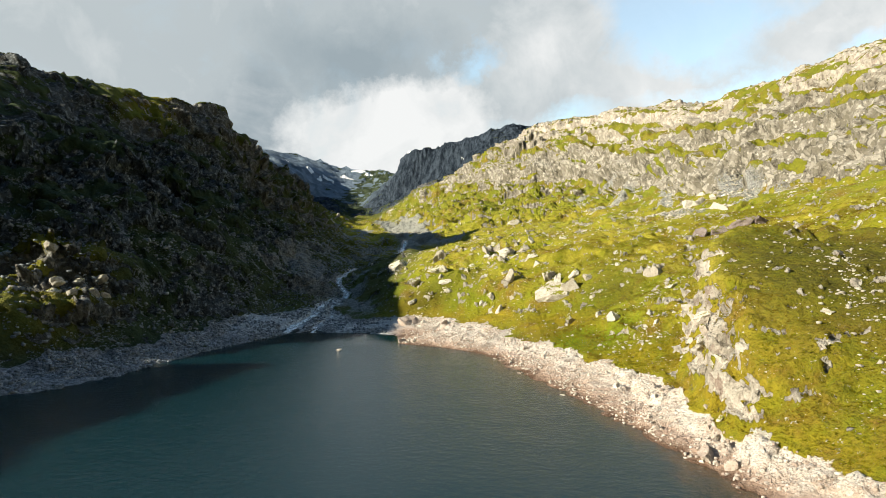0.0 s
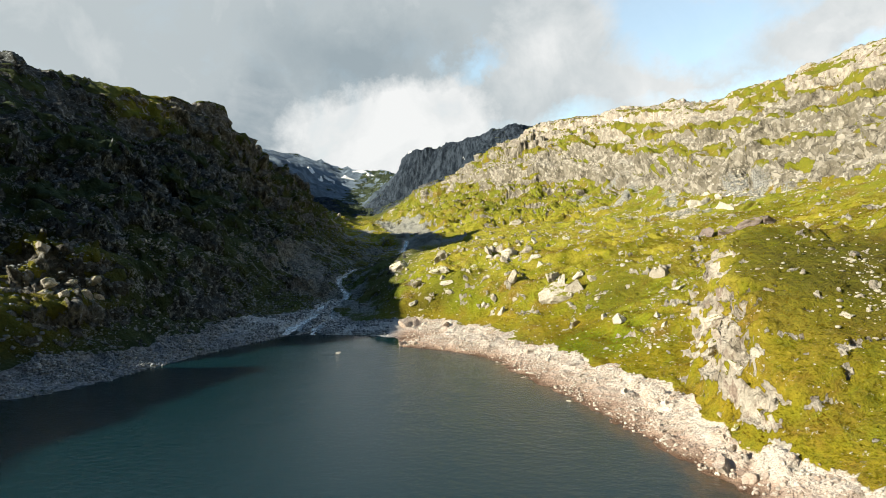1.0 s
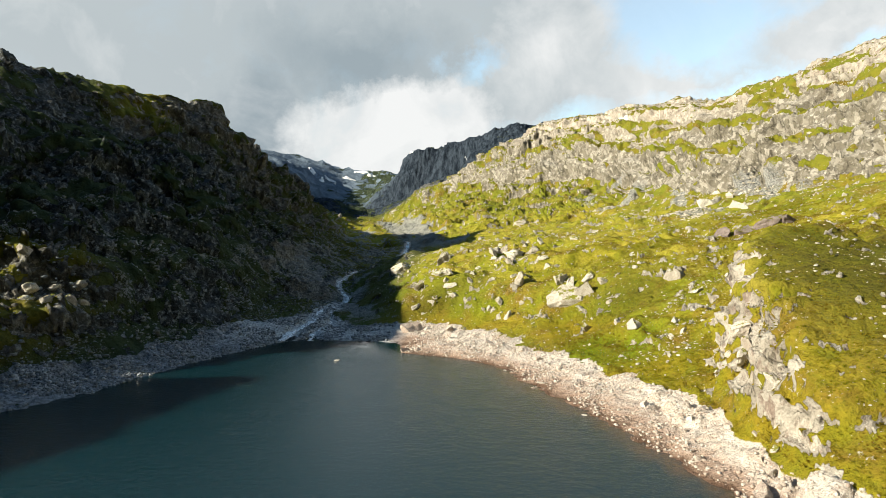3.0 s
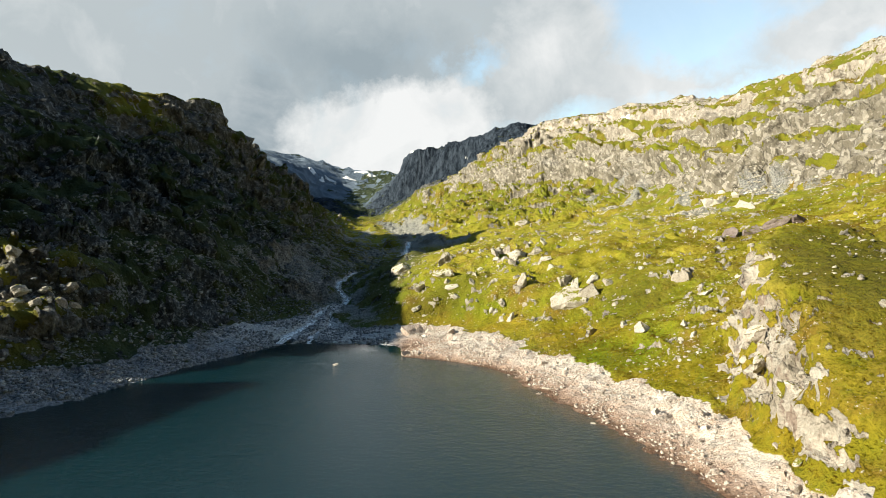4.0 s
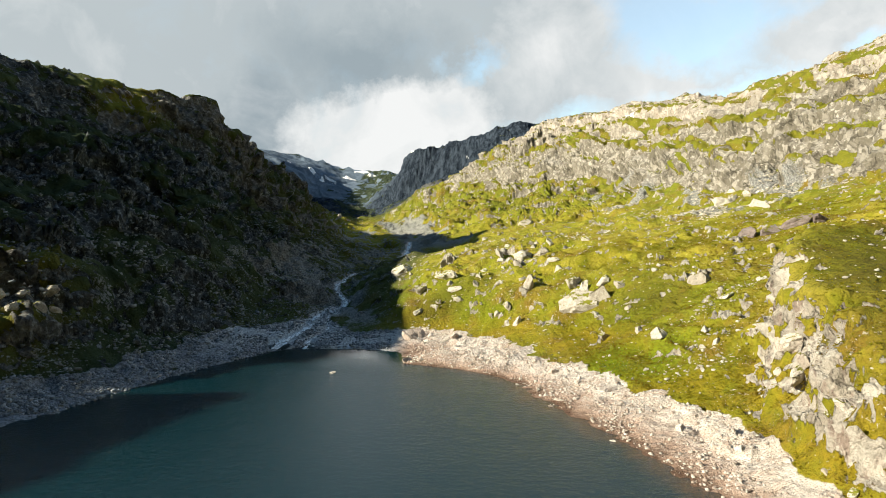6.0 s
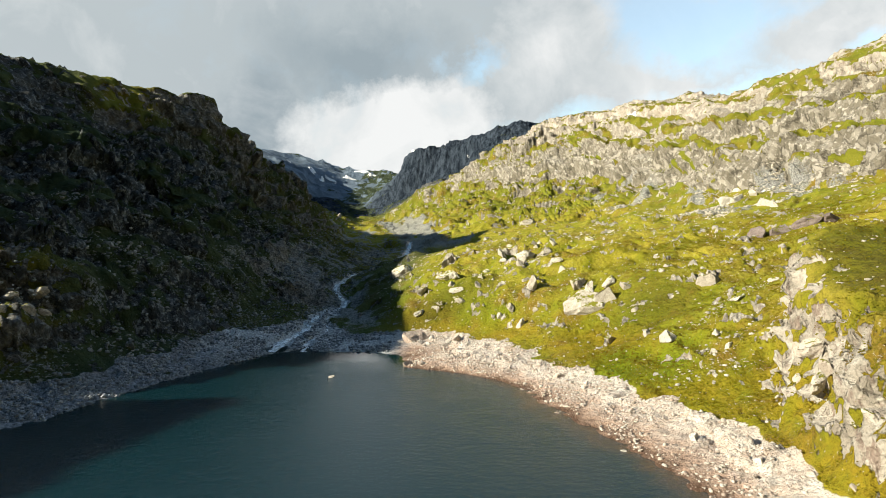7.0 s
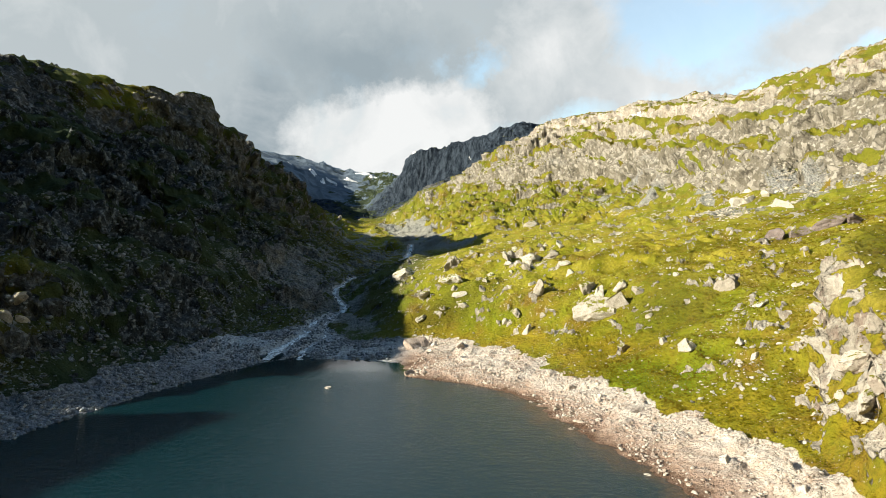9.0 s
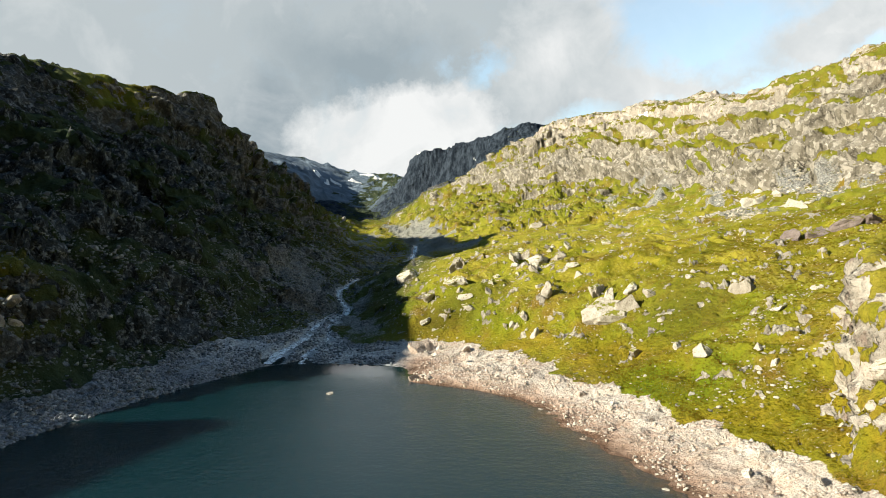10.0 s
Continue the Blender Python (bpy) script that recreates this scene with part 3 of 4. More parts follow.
warp = k.vec("ADD", pos, k.vec("MULTIPLY", k.n("ShaderNodeTexNoise", inputs={"Vector": pos, "Scale": 0.14, "Detail": 5.0, "Roughness": 0.65}).outputs["Color"], (7.0, 7.0, 7.0)).outputs[0]).outputs[0]


def joints(size, wide, lean):
    """Blocks of rock of one size: how far inside a block, and a tone of its own."""
    v = k.vec("MULTIPLY", k.vec("ADD", warp, k.vec("MULTIPLY", k.n("ShaderNodeCombineXYZ", inputs={0: alt, 1: alt, 2: 0.0}).outputs[0], lean).outputs[0]).outputs[0], (1.0, 1.0, 0.6)).outputs[0]
    edge = k.n("ShaderNodeTexVoronoi", feature="DISTANCE_TO_EDGE", inputs={"Vector": v, "Scale": 1 / size}).outputs["Distance"]
    tone = k.n("ShaderNodeSeparateXYZ", inputs={0: k.n("ShaderNodeTexVoronoi", inputs={"Vector": v, "Scale": 1 / size}).outputs["Color"]}).outputs[0]
    return k.ramp(edge, 0.0, wide), tone


in_big, tone_big = joints(11.0, 0.05, (0.7, 0.3, 0.0))
in_small, tone_small = joints(3.4, 0.07, (0.5, 0.2, 0.0))
clean = k.ramp(k.attr("bare"), 0.0, 0.8, 1.0, 0.45)
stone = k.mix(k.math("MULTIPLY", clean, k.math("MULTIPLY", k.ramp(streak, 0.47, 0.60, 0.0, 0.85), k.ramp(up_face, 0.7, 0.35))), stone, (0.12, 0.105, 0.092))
# steep faces toned darker, the cliffs' shade put into the colour
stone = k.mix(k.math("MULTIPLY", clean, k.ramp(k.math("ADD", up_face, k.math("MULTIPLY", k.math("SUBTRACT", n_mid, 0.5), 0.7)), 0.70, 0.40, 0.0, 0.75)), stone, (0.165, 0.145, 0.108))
cream = k.mix(k.ramp(n_mid, 0.40, 0.60), (0.60, 0.54, 0.46), (0.40, 0.345, 0.28))
seam = k.noise(k.vec("MULTIPLY", pos, (1.1, 0.5, 0.22)).outputs[0], 0.7, 6, 0.65, 0.15)
cream = k.mix(k.ramp(seam, 0.51, 0.60, 0.0, 0.8), cream, (0.26, 0.17, 0.135))
stone = k.mix(k.math("MULTIPLY", k.attr("bare"), k.ramp(n_patch, 0.38, 0.55, 1.0, 0.55)), stone, cream)
stone = k.mix(k.math("MULTIPLY", clean, k.ramp(tone_big, 0.0, 1.0, 0.4, 0.0)), stone, (0.19, 0.17, 0.135))
stone = k.mix(k.ramp(tone_small, 0.5, 1.0, 0.0, 0.55), stone, (0.60, 0.555, 0.48))
broken = k.ramp(n_mid, 0.42, 0.56)
gap = k.math("SUBTRACT", 1.0, k.math("MULTIPLY", broken, k.math("SUBTRACT", 1.0, k.math("MULTIPLY", in_big, k.ramp(in_small, 0.0, 1.0, 0.6, 1.0)))))
stone = k.mix(k.math("MULTIPLY", clean, k.ramp(gap, 1.0, 0.2, 0.0, 0.7)), stone, (0.06, 0.052, 0.04))
# blue-black rock, then dark grass below: the left side's shade as colour
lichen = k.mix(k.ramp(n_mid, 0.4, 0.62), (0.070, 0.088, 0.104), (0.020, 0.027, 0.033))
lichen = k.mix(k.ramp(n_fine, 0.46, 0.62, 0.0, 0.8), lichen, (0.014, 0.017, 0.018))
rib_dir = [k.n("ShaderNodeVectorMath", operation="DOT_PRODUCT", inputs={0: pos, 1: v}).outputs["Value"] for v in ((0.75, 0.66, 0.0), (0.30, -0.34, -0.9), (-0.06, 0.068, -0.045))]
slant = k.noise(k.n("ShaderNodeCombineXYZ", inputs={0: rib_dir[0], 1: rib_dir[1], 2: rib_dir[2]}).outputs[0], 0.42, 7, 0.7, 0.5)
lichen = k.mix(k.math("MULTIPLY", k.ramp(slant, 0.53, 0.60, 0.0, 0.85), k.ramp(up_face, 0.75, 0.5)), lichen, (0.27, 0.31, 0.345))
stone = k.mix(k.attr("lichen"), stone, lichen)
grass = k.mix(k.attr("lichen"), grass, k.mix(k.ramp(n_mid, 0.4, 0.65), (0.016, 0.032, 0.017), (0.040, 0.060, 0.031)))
# cloud shadow and blue distance haze painted into the far mountains' colour
haze_shade = k.mix(k.ramp(k.noise(k.vec("MULTIPLY", pos, (1.0, 1.0, 0.35)).outputs[0], 0.11, 9, 0.74), 0.43, 0.56), (0.054, 0.072, 0.098), (0.014, 0.021, 0.033))
haze_shade = k.mix(k.ramp(k.n("ShaderNodeSeparateXYZ", inputs={0: pos}).outputs[1], 1450.0, 1800.0), haze_shade, k.mix(k.ramp(n_big, 0.42, 0.6), (0.20, 0.255, 0.32), (0.13, 0.17, 0.215)))
stone = k.mix(k.attr("far_rock"), stone, haze_shade)
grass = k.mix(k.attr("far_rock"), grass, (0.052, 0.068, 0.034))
pale = k.mix(k.ramp(n_mid, 0.42, 0.62), (0.62, 0.545, 0.48), (0.46, 0.345, 0.27))
pale = k.mix(k.ramp(n_fine, 0.40, 0.62, 0.0, 0.6), pale, (0.66, 0.61, 0.54))
pale = k.mix(k.ramp(k.noise(pos, 2.2, 4, 0.7), 0.56, 0.66, 0.0, 0.8), pale, (0.20, 0.16, 0.13))
low = k.math("ADD", k.n("ShaderNodeSeparateXYZ", inputs={0: pos}).outputs[2], k.math("MULTIPLY", k.math("SUBTRACT", n_mid, 0.5), 3.0))
pale = k.mix(k.ramp(low, 2.4, 0.9, 0.0, 0.75), pale, (0.36, 0.225, 0.155))
pale = k.mix(k.ramp(low, 0.9, 0.0), pale, (0.15, 0.09, 0.06))
# gravel, with the near left shore's darker, bluer shade put into its colour
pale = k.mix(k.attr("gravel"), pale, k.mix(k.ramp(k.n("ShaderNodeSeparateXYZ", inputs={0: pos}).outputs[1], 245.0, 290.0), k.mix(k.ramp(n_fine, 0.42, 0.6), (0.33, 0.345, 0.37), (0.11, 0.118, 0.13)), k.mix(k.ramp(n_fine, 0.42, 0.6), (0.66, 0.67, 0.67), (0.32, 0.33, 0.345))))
rk = k.ramp(k.math("ADD", k.attr("rock"), k.math("ADD", k.math("MULTIPLY", k.math("SUBTRACT", n_fine, 0.5), 1.4), k.math("MULTIPLY", k.math("SUBTRACT", n_mid, 0.5), 1.2))), 0.44, 0.56)
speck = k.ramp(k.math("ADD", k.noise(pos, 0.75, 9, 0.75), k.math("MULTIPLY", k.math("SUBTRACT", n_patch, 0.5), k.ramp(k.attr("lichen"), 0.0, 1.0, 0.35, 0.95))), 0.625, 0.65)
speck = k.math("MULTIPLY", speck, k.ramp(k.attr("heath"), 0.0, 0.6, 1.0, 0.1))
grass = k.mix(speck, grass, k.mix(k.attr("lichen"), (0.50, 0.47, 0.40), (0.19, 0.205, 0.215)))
shard = k.ramp(k.noise(k.vec("ADD", pos, (13.0, 4.0, 71.0)).outputs[0], 0.33, 9, 0.72), 0.56, 0.60)
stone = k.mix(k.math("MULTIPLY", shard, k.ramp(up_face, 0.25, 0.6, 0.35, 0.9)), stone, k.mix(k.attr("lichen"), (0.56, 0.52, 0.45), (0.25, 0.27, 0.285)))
stone = k.mix(k.attr("far_rock"), stone, haze_shade)
grit = k.noise(pos, 3.2, 5, 0.75)
col = k.mix(rk, grass, stone)
rubble = k.mix(k.ramp(k.noise(pos, 1.1, 7, 0.75), 0.42, 0.58), (0.38, 0.378, 0.36), (0.105, 0.108, 0.105))
col = k.mix(k.ramp(k.math("ADD", k.attr("scree"), k.math("MULTIPLY", k.math("SUBTRACT", n_fine, 0.5), 1.6)), 0.45, 0.75, 0.0, 0.9), col, rubble)
col = k.mix(k.ramp(grit, 0.50, 0.68, 0.0, 0.27), col, k.mix(0.75, col, (0.0, 0.0, 0.0)))
sh = k.ramp(k.math("ADD", k.attr("shore"), k.math("MULTIPLY", k.math("SUBTRACT", n_fine, 0.5), 0.6)), 0.4, 0.6)
col = k.mix(sh, col, pale)
h = k.math("ADD", k.noise(pos, 0.7, 7, 0.7), k.math("MULTIPLY", k.noise(pos, 3.0, 4, 0.6), 0.35))
h = k.math("ADD", h, k.math("MULTIPLY", k.noise(pos, 0.35, 5, 0.6), 1.2))
h = k.math("ADD", h, k.math("MULTIPLY", k.math("MULTIPLY", gap, rk), 0.9))
h = k.math("ADD", h, k.math("MULTIPLY", k.math("MULTIPLY", k.noise(pos, 0.06, 7, 0.65), k.attr("far_rock")), 14.0))
surface(k, col, 0.92, h, 1.0, 1.0, 0.1)

mat_water, k = material("lake_water")
pos = k.n("ShaderNodeNewGeometry").outputs["Position"]
ripple = k.math("ADD", k.noise(k.vec("MULTIPLY", pos, (1.0, 1.5, 1.0)).outputs[0], 0.45, 5, 0.62), k.math("MULTIPLY", k.noise(pos, 0.09, 3, 0.5), 1.2))
ripple = k.math("ADD", ripple, k.math("MULTIPLY", k.noise(pos, 1.7, 5, 0.7), 0.42))
calm = k.ramp(k.n("ShaderNodeSeparateXYZ", inputs={0: pos}).outputs[1], 236.0, 262.0, 1.0, 0.12)
ripple = k.math("MULTIPLY", ripple, calm)
deep = k.mix(k.ramp(k.noise(pos, 0.8, 5, 0.7), 0.45, 0.65), (0.0013, 0.0170, 0.0225), (0.0030, 0.0250, 0.0305))
bottom = k.mix(k.ramp(k.noise(pos, 1.1, 5, 0.65), 0.42, 0.6), (0.085, 0.05, 0.026), (0.035, 0.025, 0.015))
surface(k, k.mix(k.ramp(k.attr("shallow"), 0.05, 1.0), deep, bottom), 0.07, ripple, 0.28, 0.5, 0.36, {"IOR": 1.33})

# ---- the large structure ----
ground = tagged(sheet("ground", PX, PY, GZ, {"rock": rock, "shore": shore, "lichen": SHADE_MASK, "far_rock": FAR, "gravel": GRAVEL, "heath": HEATH_SHADE, "bare": BARE, "scree": SCREE}), "green grassy mountain valley with grey rock outcrops", "ground", kind="structure")
ground.data.materials.append(mat_ground)
wx, wy = axis([(-260, 6), (-150, 1.5), (80, 6), (140, 6)]), axis([(-780, 20), (80, 1.5), (292, 1.5)])
WX, WY = np.meshgrid(wx, wy)
SHALLOW = smooth(ground_at(WX.ravel(), WY.ravel()).reshape(WX.shape) + 0.8 * fbm(WX / 6, WY / 6, 3, 121), -1.3, 0.0) * smooth(WX, -30, 10)
water = tagged(sheet("water", WX, WY, np.zeros(WX.shape), {"shallow": SHALLOW}), "dark teal lake with a faintly rippled surface", "lake", kind="structure")
water.data.materials.append(mat_water)


def stone_material(name, light, dark, spot, moss=None):
    m, k = material(name)
    geo = k.n("ShaderNodeNewGeometry")
    pos = geo.outputs["Position"]
    own = k.n("ShaderNodeObjectInfo").outputs["Random"]
    tone = k.math("FRACT", k.math("ADD", own, geo.outputs["Random Per Island"]))
    n = k.noise(pos, 0.5, 6, 0.65)
    fine = k.noise(pos, 2.5, 6, 0.7)
    c = k.mix(k.ramp(k.math("ADD", n, k.math("MULTIPLY", k.math("SUBTRACT", tone, 0.5), 0.45)), 0.35, 0.65), light, dark)
    c = k.mix(k.ramp(fine, 0.52, 0.64, 0.0, 0.8), c, spot)
    if moss:
        flat = k.math("ADD", k.n("ShaderNodeSeparateXYZ", inputs={0: geo.outputs["Normal"]}).outputs[2], k.math("MULTIPLY", k.math("SUBTRACT", n, 0.5), 1.8))
        c = k.mix(k.ramp(flat, 0.80, 0.92), c, moss)
    surface(k, c, 0.9, k.math("ADD", k.noise(pos, 1.2, 6, 0.7), k.math("MULTIPLY", fine, 0.4)), 1.0, 0.6, 0.15)
    return m


mat_boulder = stone_material("grey_granite", (0.54, 0.50, 0.43), (0.36, 0.32, 0.265), (0.19, 0.165, 0.135), (0.17, 0.17, 0.014))
mat_crag = stone_material("pale_crag", (0.60, 0.545, 0.465), (0.42, 0.36, 0.30), (0.24, 0.18, 0.15), (0.17, 0.17, 0.014))
mat_pale = stone_material("bleached_stone", (0.62, 0.57, 0.50), (0.43, 0.34, 0.28), (0.22, 0.17, 0.14))
# the next two are darker, cooler stone for the shaded side, shade painted in
mat_shade_stone = stone_material("shaded_stone", (0.36, 0.39, 0.415), (0.16, 0.176, 0.19), (0.06, 0.066, 0.074), (0.03, 0.038, 0.01))
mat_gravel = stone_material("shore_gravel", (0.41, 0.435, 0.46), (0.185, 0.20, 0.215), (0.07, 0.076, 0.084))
mat_slate = stone_material("purple_slate", (0.27, 0.22, 0.20), (0.16, 0.125, 0.115), (0.09, 0.075, 0.07), (0.14, 0.13, 0.015))

mat_loose = stone_material("weathered_stone", (0.52, 0.48, 0.40), (0.33, 0.295, 0.24), (0.15, 0.135, 0.11))

mat_tuft, k = material("mountain_grass")
pos = k.n("ShaderNodeNewGeometry").outputs["Position"]
island = k.n("ShaderNodeNewGeometry").outputs["Random Per Island"]
c = k.mix(island, (0.16, 0.18, 0.007), (0.29, 0.225, 0.016))
c = k.mix(k.ramp(k.noise(pos, 0.06, 5, 0.6), 0.48, 0.62), c, (0.19, 0.12, 0.014))
front = k.n("ShaderNodeBsdfDiffuse", inputs={"Color": c})
thru = k.n("ShaderNodeBsdfTranslucent", inputs={"Color": c})
both = k.n("ShaderNodeMixShader", inputs={0: 0.5, 1: front.outputs[0], 2: thru.outputs[0]})
k.n("ShaderNodeOutputMaterial", inputs={"Surface": both.outputs[0]})

mat_stream, k = material("white_water")
pos = k.n("ShaderNodeNewGeometry").outputs["Position"]
foam = k.noise(pos, 0.8, 6, 0.75)
c = k.mix(k.ramp(foam, 0.39, 0.49), (0.06, 0.09, 0.11), (0.84, 0.87, 0.89))
surface(k, c, k.ramp(foam, 0.44, 0.6, 0.1, 0.6), foam, 0.6, 0.4, 0.4)

mat_snow, k = material("old_snow")
pos = k.n("ShaderNodeNewGeometry").outputs["Position"]
c = k.mix(k.ramp(k.noise(pos, 0.2, 5, 0.6), 0.4, 0.7), (0.86, 0.87, 0.88), (0.62, 0.62, 0.60))
surface(k, c, 0.8, k.noise(pos, 0.3, 4), 0.4, 1.0, 0.2)

# ---- stream ----


def stream(name, rows, label):
    x, y, w = stream_line(rows, 1.2)
    tx, ty = np.gradient(x), np.gradient(y)
    ln = np.hypot(tx, ty)
    nx, ny = ty / ln, -tx / ln
    zc = ground_at(x, y)
    zc = np.minimum.accumulate(zc + 0.5)
    zc = np.maximum(np.convolve(np.pad(zc, 2, mode="edge"), np.ones(5) / 5, "valid"), 0.06)
    across = np.linspace(-0.5, 0.5, 7)
    X = x[:, None] + nx[:, None] * across * w[:, None] * (1 + 0.35 * perlin(x / 3, y / 3, 5))[:, None]
    Y = y[:, None] + ny[:, None] * across * w[:, None]
    Z = zc[:, None] + 0.18 * fbm(X / 1.5, Y / 1.5, 2, 9) - 0.25 * (np.abs(across) * 1.6) ** 2
    ob = tagged(sheet(name, X, Y, Z, {}), label, "stream", kind="structure")
    ob.data.materials.append(mat_stream)


stream("water_stream", STREAM, "narrow white mountain stream tumbling over stones")
stream("water_branch", BRANCH, "shallow side arm of the mountain stream")

# ---- snow patches ----


def snow_patch(cx, cy, rx, ry, seed, lift):
    n = 38
    u = np.linspace(-1.2, 1.2, n)
    U, V = np.meshgrid(u, u)
    edge = np.hypot(U, V) + 0.55 * fbm(U * 1.6 + seed, V * 1.6, 3, seed)
    X, Y = cx + rx * U, cy + ry * V
    Z = ground_at(X.ravel(), Y.ravel()).reshape(X.shape) + lift * (1 - smooth(edge, 0.55, 1.0) * 2.5)
    ob = tagged(sheet("snow_patch", X, Y, Z, {}), "old white snow patch lying on bare rock", "snow", "snow patches")
    ob.data.materials.append(mat_snow)
    bm = bmesh.new()
    bm.from_mesh(ob.data)
    gone = [v for v in bm.verts if edge.ravel()[v.index] > 0.98]
    bmesh.ops.delete(bm, geom=gone, context="VERTS")
    bm.to_mesh(ob.data)
    bm.free()


SNOW = [(181, 437, 7, 2.6, 0.4), (-575, 2040, 16, 34, 3), (-520, 2090, 28, 12, 3), (-470, 2180, 34, 10, 3), (-440, 2265, 36, 10, 3), (-535, 2025, 9, 26, 3),
        (-400, 2240, 18, 14, 5), (-640, 1980, 14, 18, 5), (-14, 1280, 9, 8, 3), (187, 794, 12, 7, 1.2), (-150, 1385, 8, 7, 3)]
for i, (cx, cy, rx, ry, lift) in enumerate(SNOW):
    snow_patch(cx, cy, rx, ry, 200 + 7 * i, lift)

# ---- boulders ----


def boulder_mesh(seed, detail=3, cuts=11):
    """A broken block: a ball planed by random facets and split by steps, roughened."""
    r = np.random.RandomState(seed)
    bm = bmesh.new()
    bmesh.ops.create_icosphere(bm, subdivisions=detail, radius=1.0)
    planes = [(Vector(r.normal(size=3)).normalized(), r.uniform(0.36, 0.74)) for _ in range(cuts)]
    off, bed = Vector(r.uniform(0, 50, 3)), Vector(r.normal(size=3)).normalized()
    for v in bm.verts:
        p = v.co.copy()
        for n, d in planes:
            over = p.dot(n) - d
            if over > 0:
                p -= n * over
        out = p.normalized()
        ledge = noise.cell(Vector((p.dot(bed) * 3.5, off.x, off.y)))
        p += out * (0.07 * ledge + 0.06 * noise.noise(p * 2.3 + off) + 0.035 * noise.noise(p * 7 + off))
        v.co = p
    me = bpy.data.meshes.new("boulder")
    bm.to_mesh(me)
    bm.free()
    lim = np.array([v.co for v in me.vertices])
    half, mid = (lim.max(0) - lim.min(0)) / 2, (lim.max(0) + lim.min(0)) / 2
    for v in me.vertices:
        v.co = Vector((v.co[i] - mid[i]) / half[i] for i in range(3))
    return me


def sits(x, y, width, height, turn, tilt=0.0):
    """A boulder sunk a third into the slope on which it lies."""
    e = width / 4
    zs = ground_at((x - e, x + e, x, x, x), (y, y, y - e, y + e, y))
    dzx, dzy = (zs[1] - zs[0]) / (2 * e), (zs[3] - zs[2]) / (2 * e)
    lean = pose(0, 0, 0, math.degrees(math.atan(dzy)) * 0.7 + tilt, -math.degrees(math.atan(dzx)) * 0.7 + 0.5 * tilt, turn)
    return Matrix.Translation((x, y, min(zs.mean(), zs[4]) + height * 0.01)) @ lean @ Matrix.Diagonal((width / 2, width / 2 * 0.8, height / 2, 1))


def boulders(rows, mat, label, group, seed):
    """rows of (x, y, width, height)."""
    r = np.random.RandomState(seed)
    kinds = []
    for i in range(12):
        me = boulder_mesh(seed * 20 + i, 3 if i < 6 else 4)
        me.materials.append(mat)
        kinds.append(me)
    for i, (x, y, w, h) in enumerate(rows):
        text = label
        if w > 9:
            text = label.replace("boulder", "slab" if h < 0.55 * w else "block").replace("grey", "large grey").replace("pale", "large pale").replace("dark", "large dark")
        elif w < 2.4:
            text = "small " + label
        ob = tagged(new("boulder", kinds[i % 6 + (6 if w > 3.5 else 0)]), text, "boulder", group)
        ob.matrix_basis = sits(x, y, w * 1.12, h * 1.3, r.uniform(0, 360), r.uniform(-14, 14))


SLOPE_A = [(-19, 371.4, 9.9, 6.6), (-22.2, 366, 3.9, 2.8), (-18.5, 348.6, 13.3, 5.5), (-46.3, 385.7, 13.9, 8), (-3.6, 325, 3.7, 4.3), (9.4, 357, 5.7, 7.3),
           (19.6, 355.4, 11.4, 5), (14.4, 377.3, 4.4, 3), (8.9, 416.6, 5.2, 3.7), (20.3, 310, 5.5, 9), (11, 303.8, 4, 3.7), (14.7, 292.3, 3.1, 4.6),
           (6.2, 302.6, 3.2, 3.2), (-32, 344.6, 8, 3.4), (-13.7, 329, 7.3, 2.6), (-12.4, 323.8, 7.1, 2.6), (-31.8, 327.3, 5.8, 2.9), (-2.6, 378.6, 4.4, 3),
           (29.8, 364.9, 3.3, 2.3), (36.2, 359.7, 5.1, 3.2), (34.8, 328.1, 5.8, 3.2), (45, 594.6, 16, 8)]
SLOPE_B = [(39.9, 299, 8.4, 5), (43.3, 292.3, 5.4, 7), (41.3, 283.3, 18, 7), (47.5, 281, 9, 5.5), (50.8, 289.3, 5.6, 3.6), (55.6, 281.6, 5.5, 3.3), (79.4, 258.3, 7.6, 6.4),
           (54.2, 261.2, 2.5, 2.1), (62.1, 208.9, 2.4, 2.2), (55, 226.6, 5, 3), (52, 238.3, 2.8, 4), (43, 250.5, 4, 3.1), (55.9, 356.5, 6.4, 2.9),
           (69.2, 279, 2.3, 1.8), (72.3, 282.3, 3.1, 1.6), (65.1, 206.9, 2.4, 3.2), (65.6, 217.3, 2.3, 2.7), (79.8, 234.6, 4.3, 1.8), (93.9, 242.2, 4.5, 1.9),
           (181.9, 468.2, 9.2, 4)]
BENCH = [(158.3, 429.3, 14.6, 9), (149, 361.1, 10.6, 6), (165, 432, 9, 6), (172, 425, 6, 4)]
MOUND = [(-139, 194, 5, 4), (-137, 199, 4, 3.5), (-143, 189, 4.5, 3), (-141, 203, 5, 3), (-148, 186, 4, 3), (-146, 197, 3.5, 2.6), (-151, 191, 5, 3.2), (-154, 184, 4, 3),
         (-156, 195, 4.5, 3)]
OUTCROP = [(113.3, 294.6, 8.4, 5.6), (130.5, 288.6, 12.7, 5.1), (121, 291, 7.9, 4.4), (136, 284, 7, 4)]
SHORE = [(-30.6, 297.1, 10.5, 7), (-23.7, 298.7, 3.2, 2.1), (-12.5, 292.7, 5.1, 2.8), (-2.8, 240.5, 2.4, 1.0), (21.7, 226.2, 2.7, 1.8), (42.6, 170.7, 2.4, 1.8),
         (-29, 253.5, 4, 1.8), (-24, 254, 3, 1.5), (-25, 291, 3.4, 2.4), (47.5, 118, 4.2, 3), (50, 113, 3, 2)]
